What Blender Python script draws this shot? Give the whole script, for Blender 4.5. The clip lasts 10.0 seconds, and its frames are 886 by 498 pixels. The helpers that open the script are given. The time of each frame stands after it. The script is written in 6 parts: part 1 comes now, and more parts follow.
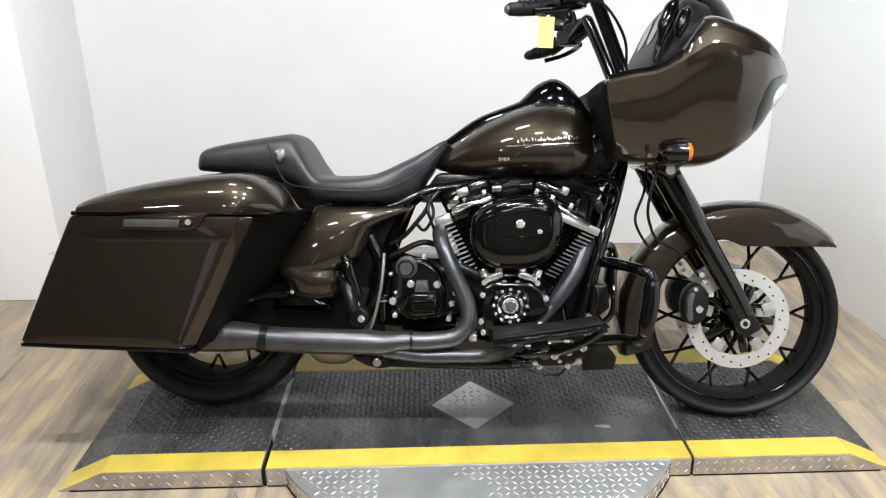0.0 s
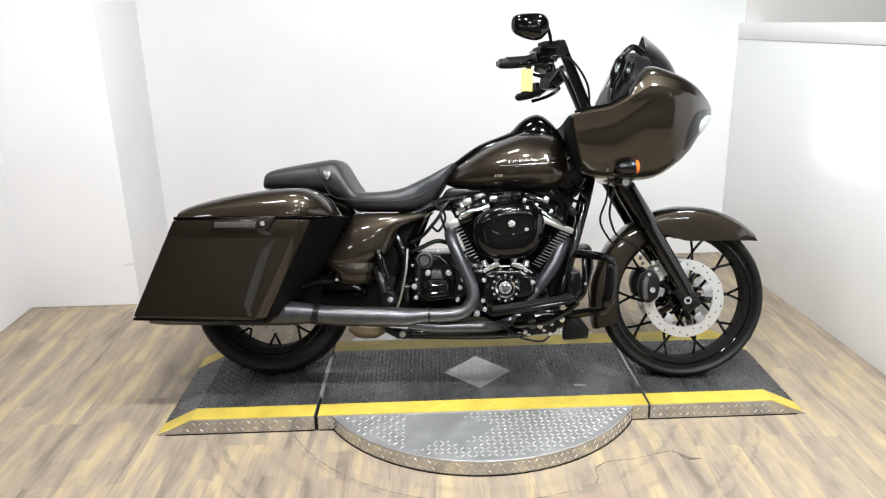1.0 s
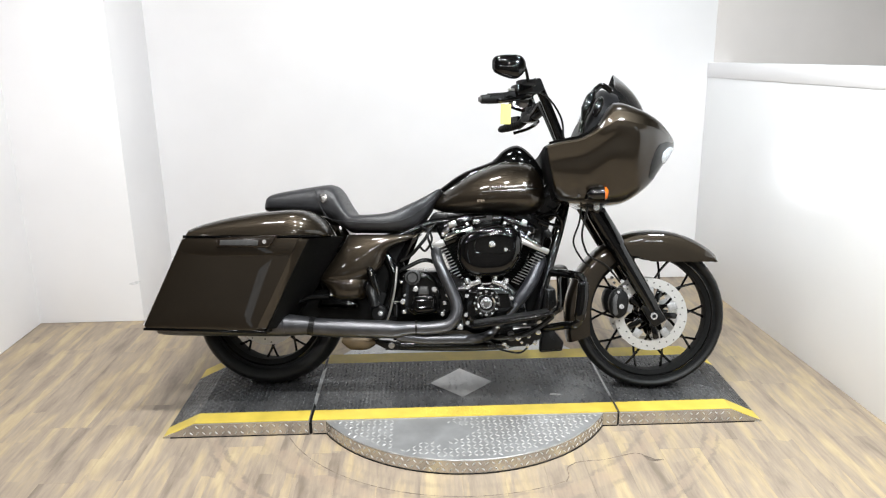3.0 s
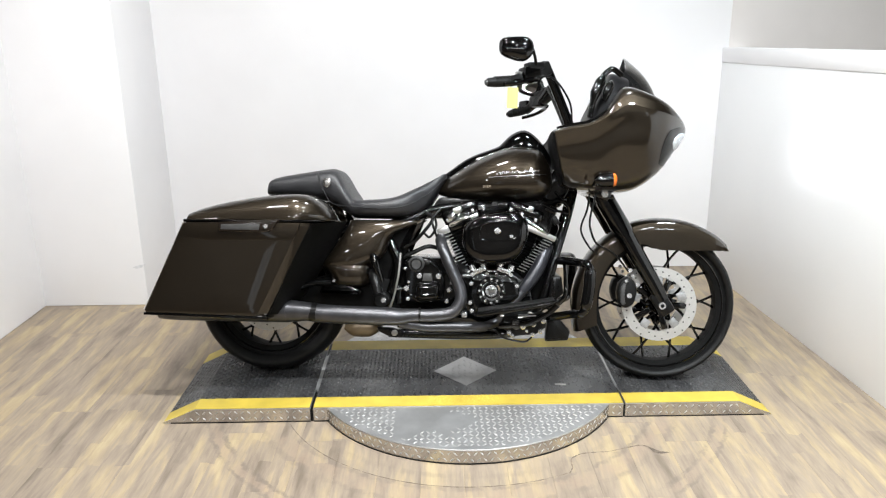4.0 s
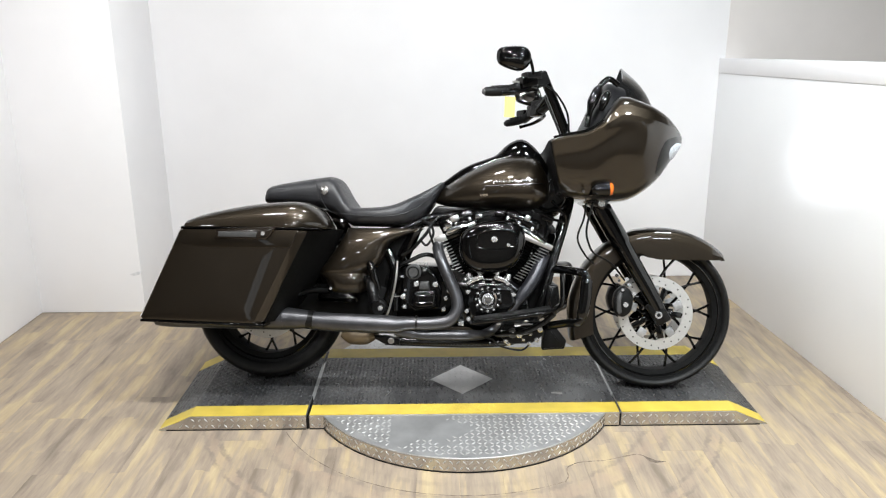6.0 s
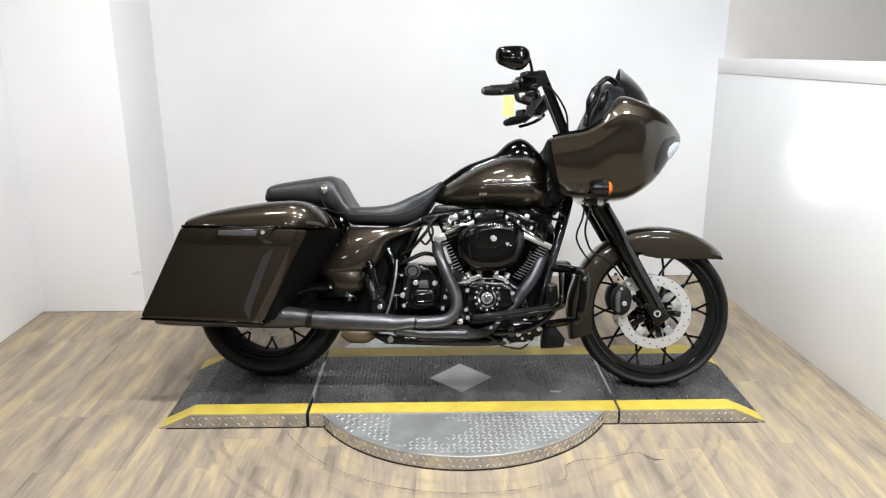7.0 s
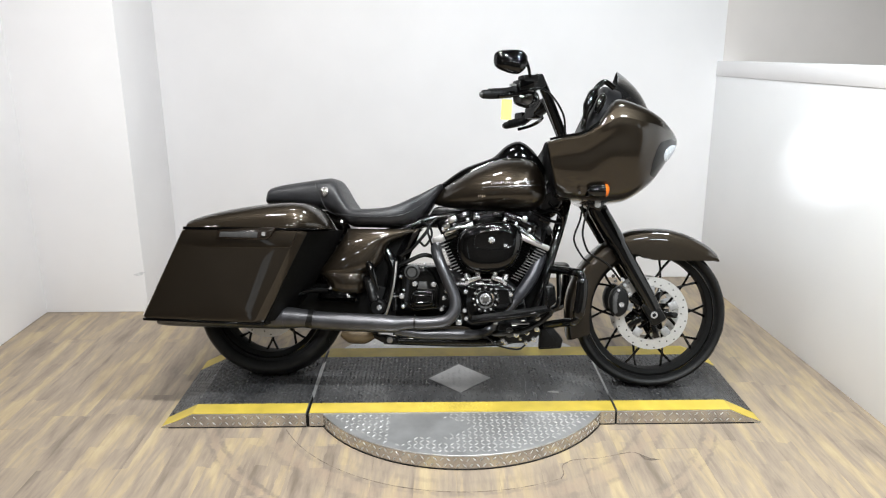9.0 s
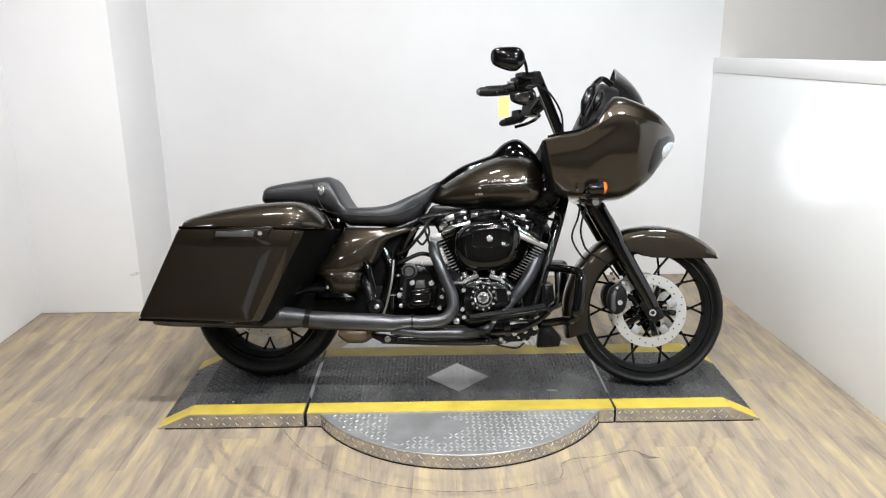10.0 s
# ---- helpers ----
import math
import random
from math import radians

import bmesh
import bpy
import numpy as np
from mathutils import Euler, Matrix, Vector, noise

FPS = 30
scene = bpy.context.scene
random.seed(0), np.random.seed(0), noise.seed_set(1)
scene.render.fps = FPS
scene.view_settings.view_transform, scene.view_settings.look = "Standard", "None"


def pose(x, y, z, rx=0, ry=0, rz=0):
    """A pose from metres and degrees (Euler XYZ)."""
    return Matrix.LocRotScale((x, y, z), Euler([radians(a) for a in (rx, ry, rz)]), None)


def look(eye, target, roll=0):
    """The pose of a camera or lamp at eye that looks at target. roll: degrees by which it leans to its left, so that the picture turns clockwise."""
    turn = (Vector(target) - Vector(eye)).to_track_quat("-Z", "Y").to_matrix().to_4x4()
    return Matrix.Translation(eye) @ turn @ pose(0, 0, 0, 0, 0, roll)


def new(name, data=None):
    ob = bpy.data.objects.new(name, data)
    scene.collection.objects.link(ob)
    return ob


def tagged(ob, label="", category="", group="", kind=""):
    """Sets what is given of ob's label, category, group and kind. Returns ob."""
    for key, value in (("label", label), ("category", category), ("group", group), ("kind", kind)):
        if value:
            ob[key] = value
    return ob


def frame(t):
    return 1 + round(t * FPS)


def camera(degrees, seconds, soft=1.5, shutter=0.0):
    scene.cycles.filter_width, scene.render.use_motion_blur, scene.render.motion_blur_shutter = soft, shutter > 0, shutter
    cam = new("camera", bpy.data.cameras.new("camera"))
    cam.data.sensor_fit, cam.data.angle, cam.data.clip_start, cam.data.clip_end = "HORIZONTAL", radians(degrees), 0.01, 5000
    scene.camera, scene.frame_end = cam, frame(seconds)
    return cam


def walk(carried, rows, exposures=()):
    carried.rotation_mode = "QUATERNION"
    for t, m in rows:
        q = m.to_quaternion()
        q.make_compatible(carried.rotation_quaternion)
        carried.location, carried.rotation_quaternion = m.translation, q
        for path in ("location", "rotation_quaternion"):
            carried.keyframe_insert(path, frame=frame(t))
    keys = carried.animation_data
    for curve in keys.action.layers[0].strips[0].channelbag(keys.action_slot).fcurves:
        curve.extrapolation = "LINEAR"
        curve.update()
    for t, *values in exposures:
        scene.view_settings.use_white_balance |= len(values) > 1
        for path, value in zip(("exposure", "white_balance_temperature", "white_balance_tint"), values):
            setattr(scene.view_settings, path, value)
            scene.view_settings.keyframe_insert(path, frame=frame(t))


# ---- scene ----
cam = camera(60.6, 10.0, 1.2)
PATH = [
    (0, (-0.135, -2.249, 1.421), (-0.095, -0.385, 0.697), -0.7),
    (0.5, (-0.117, -2.617, 1.482), (-0.087, -0.709, 0.883), 0.0),
    (1, (-0.17, -2.922, 1.498), (-0.141, -1.021, 0.878), -1.5),
    (1.5, (-0.099, -3.143, 1.508), (-0.115, -1.233, 0.914), 0.2),
    (2, (-0.085, -3.231, 1.524), (-0.125, -1.318, 0.942), -0.3),
    (2.5, (-0.158, -3.216, 1.532), (-0.096, -1.288, 1.0), -1.0),
    (4, (-0.118, -3.129, 1.514), (-0.1, -1.215, 0.936), -0.6),
    (4.5, (-0.114, -3.135, 1.509), (-0.094, -1.213, 0.957), -0.6),
    (5, (-0.119, -3.135, 1.512), (-0.094, -1.216, 0.951), -0.4),
    (5.5, (-0.116, -3.133, 1.513), (-0.092, -1.212, 0.957), -0.3),
    (7, (-0.109, -3.148, 1.509), (-0.087, -1.226, 0.955), -0.3),
    (7.5, (-0.105, -3.153, 1.51), (-0.085, -1.23, 0.958), -0.4),
    (8, (-0.104, -3.16, 1.512), (-0.079, -1.238, 0.96), -0.5),
    (8.5, (-0.093, -3.169, 1.513), (-0.074, -1.247, 0.961), -0.5),
    (9, (-0.092, -3.179, 1.518), (-0.078, -1.256, 0.968), -0.3),
    (9.5, (-0.092, -3.175, 1.511), (-0.072, -1.254, 0.954), -0.3),
    (10, (-0.099, -3.164, 1.516), (-0.074, -1.243, 0.961), -0.5),
]
walk(cam, [(t, look(eye, target, roll)) for t, eye, target, roll in PATH], [(0.0, 0.2), (1.0, 0.23), (2.5, 0.24), (4.5, 0.21), (7.0, 0.09), (10.0, 0.05)])

# ---- light: long ceiling lamps over the display bay, and added ones in the showroom ----
world = bpy.data.worlds.new("world")
scene.world = world
world.use_nodes = True
world.node_tree.nodes["Background"].inputs[0].default_value = (0.9, 0.95, 1.0, 1)
world.node_tree.nodes["Background"].inputs[1].default_value = 0.02
CEILING = 3.3
# x, y, power of the long ceiling lamps; those past y -4 are added to brighten what the paint mirrors
LAMPS = [(-1.6, -1.5, 26), (-0.3, -1.6, 62), (1.0, -1.7, 84), (-0.7, -0.2, 24), (0.9, -0.1, 22), (0.0, -3.0, 34), (1.5, -3.0, 34), (-3.6, -4.8, 30), (-1.9, -5.3, 12), (-0.7, -5.5, 12), (0.5, -5.3, 12), (1.7, -5.5, 12), (-0.2, -4.6, 16), (1.1, -4.5, 16)]


# ---- small mesh kit ----
def part(name, bm, material, parent=None, label="", sharp=35.0):
    """Links a bmesh as one mesh object under a thing or a part."""
    me = bpy.data.meshes.new(name)
    if bm.faces:
        bmesh.ops.recalc_face_normals(bm, faces=bm.faces[:])
    bm.to_mesh(me)
    bm.free()
    return link(name, me, material, parent, label, sharp)


def link(name, me, material, parent=None, label="", sharp=35.0):
    for p in me.polygons:
        p.use_smooth = True
    me.set_sharp_from_angle(angle=radians(sharp))
    if material:
        me.materials.append(material)
    ob = new(name, me)
    if parent:
        ob.parent = parent
    if label:
        tagged(ob, label)
    return ob


def raw(name, verts, faces, material, parent=None, label="", sharp=35.0):
    me = bpy.data.meshes.new(name)
    me.from_pydata([tuple(v) for v in verts], [], faces)
    me.update()
    return link(name, me, material, parent, label, sharp)


def thing(name, label, category, m=None, group="", kind=""):
    ob = new(name)
    ob.empty_display_size = 0.1
    if m is not None:
        ob.matrix_basis = m
    return tagged(ob, label, category, group, kind)


def box(bm, x0, x1, y0, y1, z0, z1, bevel=0.0, m=None, seg=2):
    vs = [bm.verts.new((x, y, z)) for x in (x0, x1) for y in (y0, y1) for z in (z0, z1)]
    fs = [bm.faces.new([vs[i] for i in f]) for f in ((0, 1, 3, 2), (4, 6, 7, 5), (0, 4, 5, 1), (2, 3, 7, 6), (0, 2, 6, 4), (1, 5, 7, 3))]
    bmesh.ops.recalc_face_normals(bm, faces=fs)
    if bevel:
        es = list({e for f in fs for e in f.edges})
        made = bmesh.ops.bevel(bm, geom=es, offset=bevel, segments=seg, affect="EDGES", profile=0.5)
        vs = list({v for f in made["faces"] for v in f.verts} | {v for v in vs if v.is_valid})
    if m is not None:
        bmesh.ops.transform(bm, matrix=m, verts=[v for v in vs if v.is_valid])
    return bm


def prism(bm, outline, y0, y1, bevel=0.0, seg=2, inset0=0.0):
    """A plate with an outline in x and z, from y0 to y1; inset0 draws the y0 face in towards its middle."""
    cx, cz = (sum(p[k] for p in outline) / len(outline) for k in (0, 1))
    a = [bm.verts.new((cx + (x - cx) * (1 - inset0), y0, cz + (z - cz) * (1 - inset0))) for x, z in outline]
    b = [bm.verts.new((x, y1, z)) for x, z in outline]
    n = len(outline)
    fs = [bm.faces.new(a), bm.faces.new(b[::-1])]
    fs += [bm.faces.new((a[i], b[i], b[(i + 1) % n], a[(i + 1) % n])) for i in range(n)]
    bmesh.ops.recalc_face_normals(bm, faces=fs)
    if bevel:
        es = list({e for f in fs[:2] for e in f.edges})
        bmesh.ops.bevel(bm, geom=es, offset=bevel, segments=seg, affect="EDGES", profile=0.5)
    return bm


def spline(pts, k=6, closed=False):
    """Catmull-Rom through points of any size."""
    p = np.array(pts, float)
    n = len(p)
    if closed:
        q = np.concatenate([p[-1:], p, p[:2]])
        spans = n
    else:
        q = np.concatenate([2 * p[:1] - p[1:2], p, 2 * p[-1:] - p[-2:-1]])
        spans = n - 1
    out = []
    for i in range(spans):
        a, b, c, d = q[i : i + 4]
        for t in np.arange(k) / k:
            out.append(0.5 * (2 * b + (c - a) * t + (2 * a - 5 * b + 4 * c - d) * t**2 + (3 * b - a - 3 * c + d) * t**3))
    if not closed:
        out.append(p[-1])
    return np.array(out)


def loft(bm, rings, k=1, caps=True):
    """A skin through closed rings of equally many points, smoothed k-fold between them."""
    r = np.array(rings, float)
    if k > 1:
        r = spline(r, k)
    vs = [[bm.verts.new(p) for p in ring] for ring in r]
    n = len(vs[0])
    for a, b in zip(vs, vs[1:]):
        for i in range(n):
            bm.faces.new((a[i], a[(i + 1) % n], b[(i + 1) % n], b[i]))
    if caps:
        bm.faces.new(vs[0][::-1])
        bm.faces.new(vs[-1])
    return bm


def tube(bm, pts, radius, sides=12, k=6, flat=1.0):
    """A round bar along points; radius may be a list."""
    p = spline(pts, k) if k > 1 else np.array(pts, float)
    rad = np.interp(np.linspace(0, 1, len(p)), np.linspace(0, 1, len(radius)), radius) if isinstance(radius, (list, tuple)) else np.full(len(p), radius)
    t = np.gradient(p, axis=0)
    t /= np.linalg.norm(t, axis=1)[:, None]
    u = np.cross(t[0], (0.13, 0.31, 0.94))
    u /= np.linalg.norm(u)
    rings = []
    for i in range(len(p)):
        u = u - t[i] * (u @ t[i])
        u /= np.linalg.norm(u)
        v = np.cross(t[i], u)
        a = np.arange(sides) * 2 * np.pi / sides
        rings.append(p[i] + rad[i] * (np.cos(a)[:, None] * u + flat * np.sin(a)[:, None] * v))
    return loft(bm, rings)


def lathe(bm, profile, cx, cz, sides=48, cy=0.0):
    """Turns a closed profile of (radius, y) round an axis along y."""
    rings = []
    for j in range(sides):
        a = 2 * math.pi * j / sides
        rings.append([bm.verts.new((cx + r * math.cos(a), cy + y, cz + r * math.sin(a))) for r, y in profile])
    n = len(profile)
    for j in range(sides):
        A, B = rings[j], rings[(j + 1) % sides]
        for i in range(n):
            bm.faces.new((A[i], A[(i + 1) % n], B[(i + 1) % n], B[i]))
    return bm


def drum(bm, cx, cz, r, y0, y1, sides=32, bevel=0.0):
    """A closed round disc or stud along y."""
    prof = [(r - bevel, y0), (r, y0 + bevel), (r, y1)] if bevel else [(r, y0), (r, y1)]
    rings = [[bm.verts.new((cx + q * math.cos(2 * math.pi * j / sides), y, cz + q * math.sin(2 * math.pi * j / sides))) for j in range(sides)] for q, y in prof]
    for A, B in zip(rings, rings[1:]):
        for j in range(sides):
            bm.faces.new((A[j], A[(j + 1) % sides], B[(j + 1) % sides], B[j]))
    bm.faces.new(rings[0][::-1])
    bm.faces.new(rings[-1])
    return bm


def between(pts, x):
    return float(np.interp(x, [p[0] for p in pts], [p[1] for p in pts]))


def egg(n, power=2.4):
    """A rounded closed outline in the unit square, from -1 to 1."""
    a = np.arange(n) * 2 * np.pi / n
    c, s = np.cos(a), np.sin(a)
    return np.stack([np.sign(c) * np.abs(c) ** (2 / power), np.sign(s) * np.abs(s) ** (2 / power)], 1)


# ---- materials ----
def material(name, color, rough=0.5, metal=0.0, coat=0.0, spec=0.5, scale=30.0, vary=0.15, bump=0.0, bump_scale=200.0, rough_vary=0.1, dirt=0.0, dirt_color=(0.2, 0.18, 0.15), stretch=(1, 1, 1), transmission=0.0):
    m = bpy.data.materials.new(name)
    m.use_nodes = True
    nt = m.node_tree
    b = nt.nodes["Principled BSDF"]
    b.inputs["Metallic"].default_value = metal
    b.inputs["Coat Weight"].default_value = coat
    b.inputs["Coat Roughness"].default_value = 0.04
    b.inputs["Specular IOR Level"].default_value = spec
    b.inputs["Transmission Weight"].default_value = transmission
    b.inputs["Coat IOR"].default_value = 1.42
    co = nt.nodes.new("ShaderNodeTexCoord")
    mp = nt.nodes.new("ShaderNodeMapping")
    mp.inputs["Scale"].default_value = stretch
    nt.links.new(co.outputs["Object"], mp.inputs[0])

    def cloud(s, detail=4.0):
        n = nt.nodes.new("ShaderNodeTexNoise")
        n.inputs["Scale"].default_value = s
        n.inputs["Detail"].default_value = detail
        nt.links.new(mp.outputs[0], n.inputs["Vector"])
        return n.outputs["Fac"]

    def mixed(fac, a, c, lo=0.3, hi=0.7):
        mr = nt.nodes.new("ShaderNodeMapRange")
        mr.inputs[1].default_value, mr.inputs[2].default_value = lo, hi
        nt.links.new(fac, mr.inputs[0])
        mx = nt.nodes.new("ShaderNodeMix")
        mx.data_type = "RGBA"
        nt.links.new(mr.outputs[0], mx.inputs[0])
        for k, v in ((6, a), (7, c)):
            if isinstance(v, tuple):
                mx.inputs[k].default_value = (*v, 1)
            else:
                nt.links.new(v, mx.inputs[k])
        return mx.outputs[2]

    lo = tuple(c * (1 - vary) for c in color)
    hi = tuple(min(1, c * (1 + vary)) for c in color)
    col = mixed(cloud(scale), lo, hi)
    if dirt:
        col = mixed(cloud(scale * 0.17, 6.0), col, dirt_color, 0.75 - dirt * 0.35, 0.95 - dirt * 0.2)
    nt.links.new(col, b.inputs["Base Color"])
    rr = nt.nodes.new("ShaderNodeMapRange")
    rr.inputs[3].default_value, rr.inputs[4].default_value = max(0.02, rough - rough_vary), min(1, rough + rough_vary)
    nt.links.new(cloud(scale * 2.3), rr.inputs[0])
    nt.links.new(rr.outputs[0], b.inputs["Roughness"])
    if bump:
        bp = nt.nodes.new("ShaderNodeBump")
        bp.inputs["Strength"].default_value = bump
        bp.inputs["Distance"].default_value = 0.002
        nt.links.new(cloud(bump_scale, 3.0), bp.inputs["Height"])
        nt.links.new(bp.outputs[0], b.inputs["Normal"])
    return m


PAINT = material("brown metallic paint", (0.0285, 0.0218, 0.0145), 0.43, 0.9, 1.0, scale=600, vary=0.25, rough_vary=0.04)
PAINT.node_tree.nodes["Principled BSDF"].inputs["Coat IOR"].default_value = 1.48
PAINT.node_tree.nodes["Principled BSDF"].inputs["Coat Roughness"].default_value = 0.02
BLACK = material("gloss black", (0.0015, 0.0015, 0.0015), 0.08, 0.0, 0.0, 0.45, scale=40, vary=0.3, rough_vary=0.05)
SATIN = material("satin black", (0.004, 0.004, 0.004), 0.3, 0.0, 0.0, 0.24, scale=60, vary=0.3, bump=0.05)
DARK = material("wrinkle black", (0.004, 0.004, 0.004), 0.4, 0.0, 0.0, 0.22, scale=80, vary=0.3, bump=0.3, bump_scale=900)
VINYL = material("black seat vinyl", (0.015, 0.015, 0.0168), 0.4, 0.0, 0.0, 0.5, scale=25, vary=0.3, bump=0.35, bump_scale=500)
RUBBER = material("tyre rubber", (0.0065, 0.0065, 0.0065), 0.48, 0.0, 0.0, 0.2, scale=50, vary=0.3, bump=0.2, bump_scale=300)
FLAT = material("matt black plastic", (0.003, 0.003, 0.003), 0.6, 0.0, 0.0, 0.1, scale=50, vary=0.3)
DASH = material("satin dark grey plastic", (0.008, 0.008, 0.009), 0.45, 0.0, 0.0, 0.25, scale=60, vary=0.2)
SHIELD = material("satin blue grey coating", (0.035, 0.036, 0.042), 0.33, 0.5, scale=30, vary=0.2, rough_vary=0.03)
LATCH = material("dark brown lacquer", (0.014, 0.01, 0.007), 0.2, 0.2, 0.5, 0.4, scale=200, vary=0.2)
DISC_STEEL = material("ground disc steel", (0.66, 0.65, 0.63), 0.36, 0.75, scale=120, vary=0.05)
LUG = material("dull grey steel", (0.3, 0.3, 0.3), 0.45, 0.4, scale=70, vary=0.2)
GREYCAST = material("grey cast metal", (0.06, 0.06, 0.06), 0.4, 0.3, scale=60, vary=0.2)
CHROME = material("bright chrome", (0.66, 0.66, 0.67), 0.09, 1.0, scale=30, vary=0.05, rough_vary=0.03)
BOLT = material("plated bolt", (0.74, 0.74, 0.74), 0.24, 0.78, scale=90, vary=0.1)
MIRROR = material("silvered glass", (0.8, 0.8, 0.8), 0.03, 1.0, scale=10, vary=0.02, rough_vary=0.01)
STEEL = material("machined steel", (0.5, 0.49, 0.475), 0.34, 0.9, scale=90, vary=0.05, bump=0.03)
ALU = material("cut fin edge", (0.6, 0.6, 0.6), 0.3, 1.0, scale=60, vary=0.1)
PIPE = material("satin ceramic pipe", (0.075, 0.075, 0.08), 0.34, 0.8, scale=22, vary=0.2, rough_vary=0.03)
PLATE = material("aluminium tread plate", (0.5, 0.5, 0.5), 0.34, 0.72, scale=9, vary=0.16, rough_vary=0.12, dirt=0.5, dirt_color=(0.3, 0.29, 0.27))
TREAD = material("bright worn aluminium", (0.62, 0.61, 0.595), 0.34, 0.65, scale=60, vary=0.15)
SIDEPLATE = material("brushed aluminium side", (0.56, 0.55, 0.54), 0.22, 1.0, scale=14, vary=0.15, rough_vary=0.08)
MAT = material("ribbed black mat", (0.035, 0.035, 0.036), 0.29, 0.0, scale=12, vary=0.35, dirt=0.8, dirt_color=(0.08, 0.079, 0.077), bump=0.3, bump_scale=400, stretch=(3, 1, 1))
YELLOW = material("yellow safety tape", (0.51, 0.382, 0.055), 0.5, 0.0, scale=14, vary=0.12, dirt=0.5, dirt_color=(0.42, 0.31, 0.04), bump=0.15)
WALL = material("white wall paint", (0.82, 0.812, 0.822), 0.55, 0.0, scale=3, vary=0.02, bump=0.12, bump_scale=160)
PANEL = material("semi gloss white panel", (0.83, 0.835, 0.84), 0.42, 0.0, scale=2, vary=0.015, bump=0.02, bump_scale=40)
GREY = material("warm grey wall paint", (0.52, 0.47, 0.42), 0.6, 0.0, scale=3, vary=0.04, bump=0.1, bump_scale=160)
BEIGE = material("pale warm grey paint", (0.72, 0.68, 0.655), 0.6, 0.0, scale=3, vary=0.03, bump=0.1, bump_scale=160)
ROOM = material("dim showroom wall", (0.2, 0.185, 0.17), 0.7, 0.0, scale=2, vary=0.2)
CEIL = material("dark open ceiling", (0.05, 0.05, 0.05), 0.8, 0.0, scale=6, vary=0.1, bump=0.2)
TAG = material("yellow paper tag", (0.74, 0.65, 0.15), 0.6, 0.0, scale=40, vary=0.06)
AMBER = material("amber lens", (0.6, 0.13, 0.012), 0.15, 0.0, 0.5, scale=80, vary=0.2)
LENS = material("clear lamp lens", (0.6, 0.65, 0.7), 0.25, 0.2, 0.3, scale=60, vary=0.25)
SMOKE = material("smoked windshield", (0.012, 0.012, 0.012), 0.06, 0.0, 0.6, scale=10, vary=0.1, rough_vary=0.02)
SMOKE.node_tree.nodes["Principled BSDF"].inputs["Alpha"].default_value = 0.86
# glow added for the highlight on the fairing's nose; dimmed below for the door
NOSE_GLOW = bpy.data.materials.new("daylight")
NOSE_GLOW.use_nodes = True
NOSE_GLOW.node_tree.nodes["Principled BSDF"].inputs["Base Color"].default_value = (0.8, 0.85, 0.9, 1)
NOSE_GLOW.node_tree.nodes["Principled BSDF"].inputs["Emission Color"].default_value = (0.85, 0.93, 1.0, 1)
NOSE_GLOW.node_tree.nodes["Principled BSDF"].inputs["Emission Strength"].default_value = 1.5
DUSK = NOSE_GLOW.copy()
DUSK.name = "dim daylight"
DUSK.node_tree.nodes["Principled BSDF"].inputs["Emission Strength"].default_value = 0.55
SILVER = material("silver emblem", (0.7, 0.68, 0.66), 0.22, 1.0, scale=60, vary=0.08)


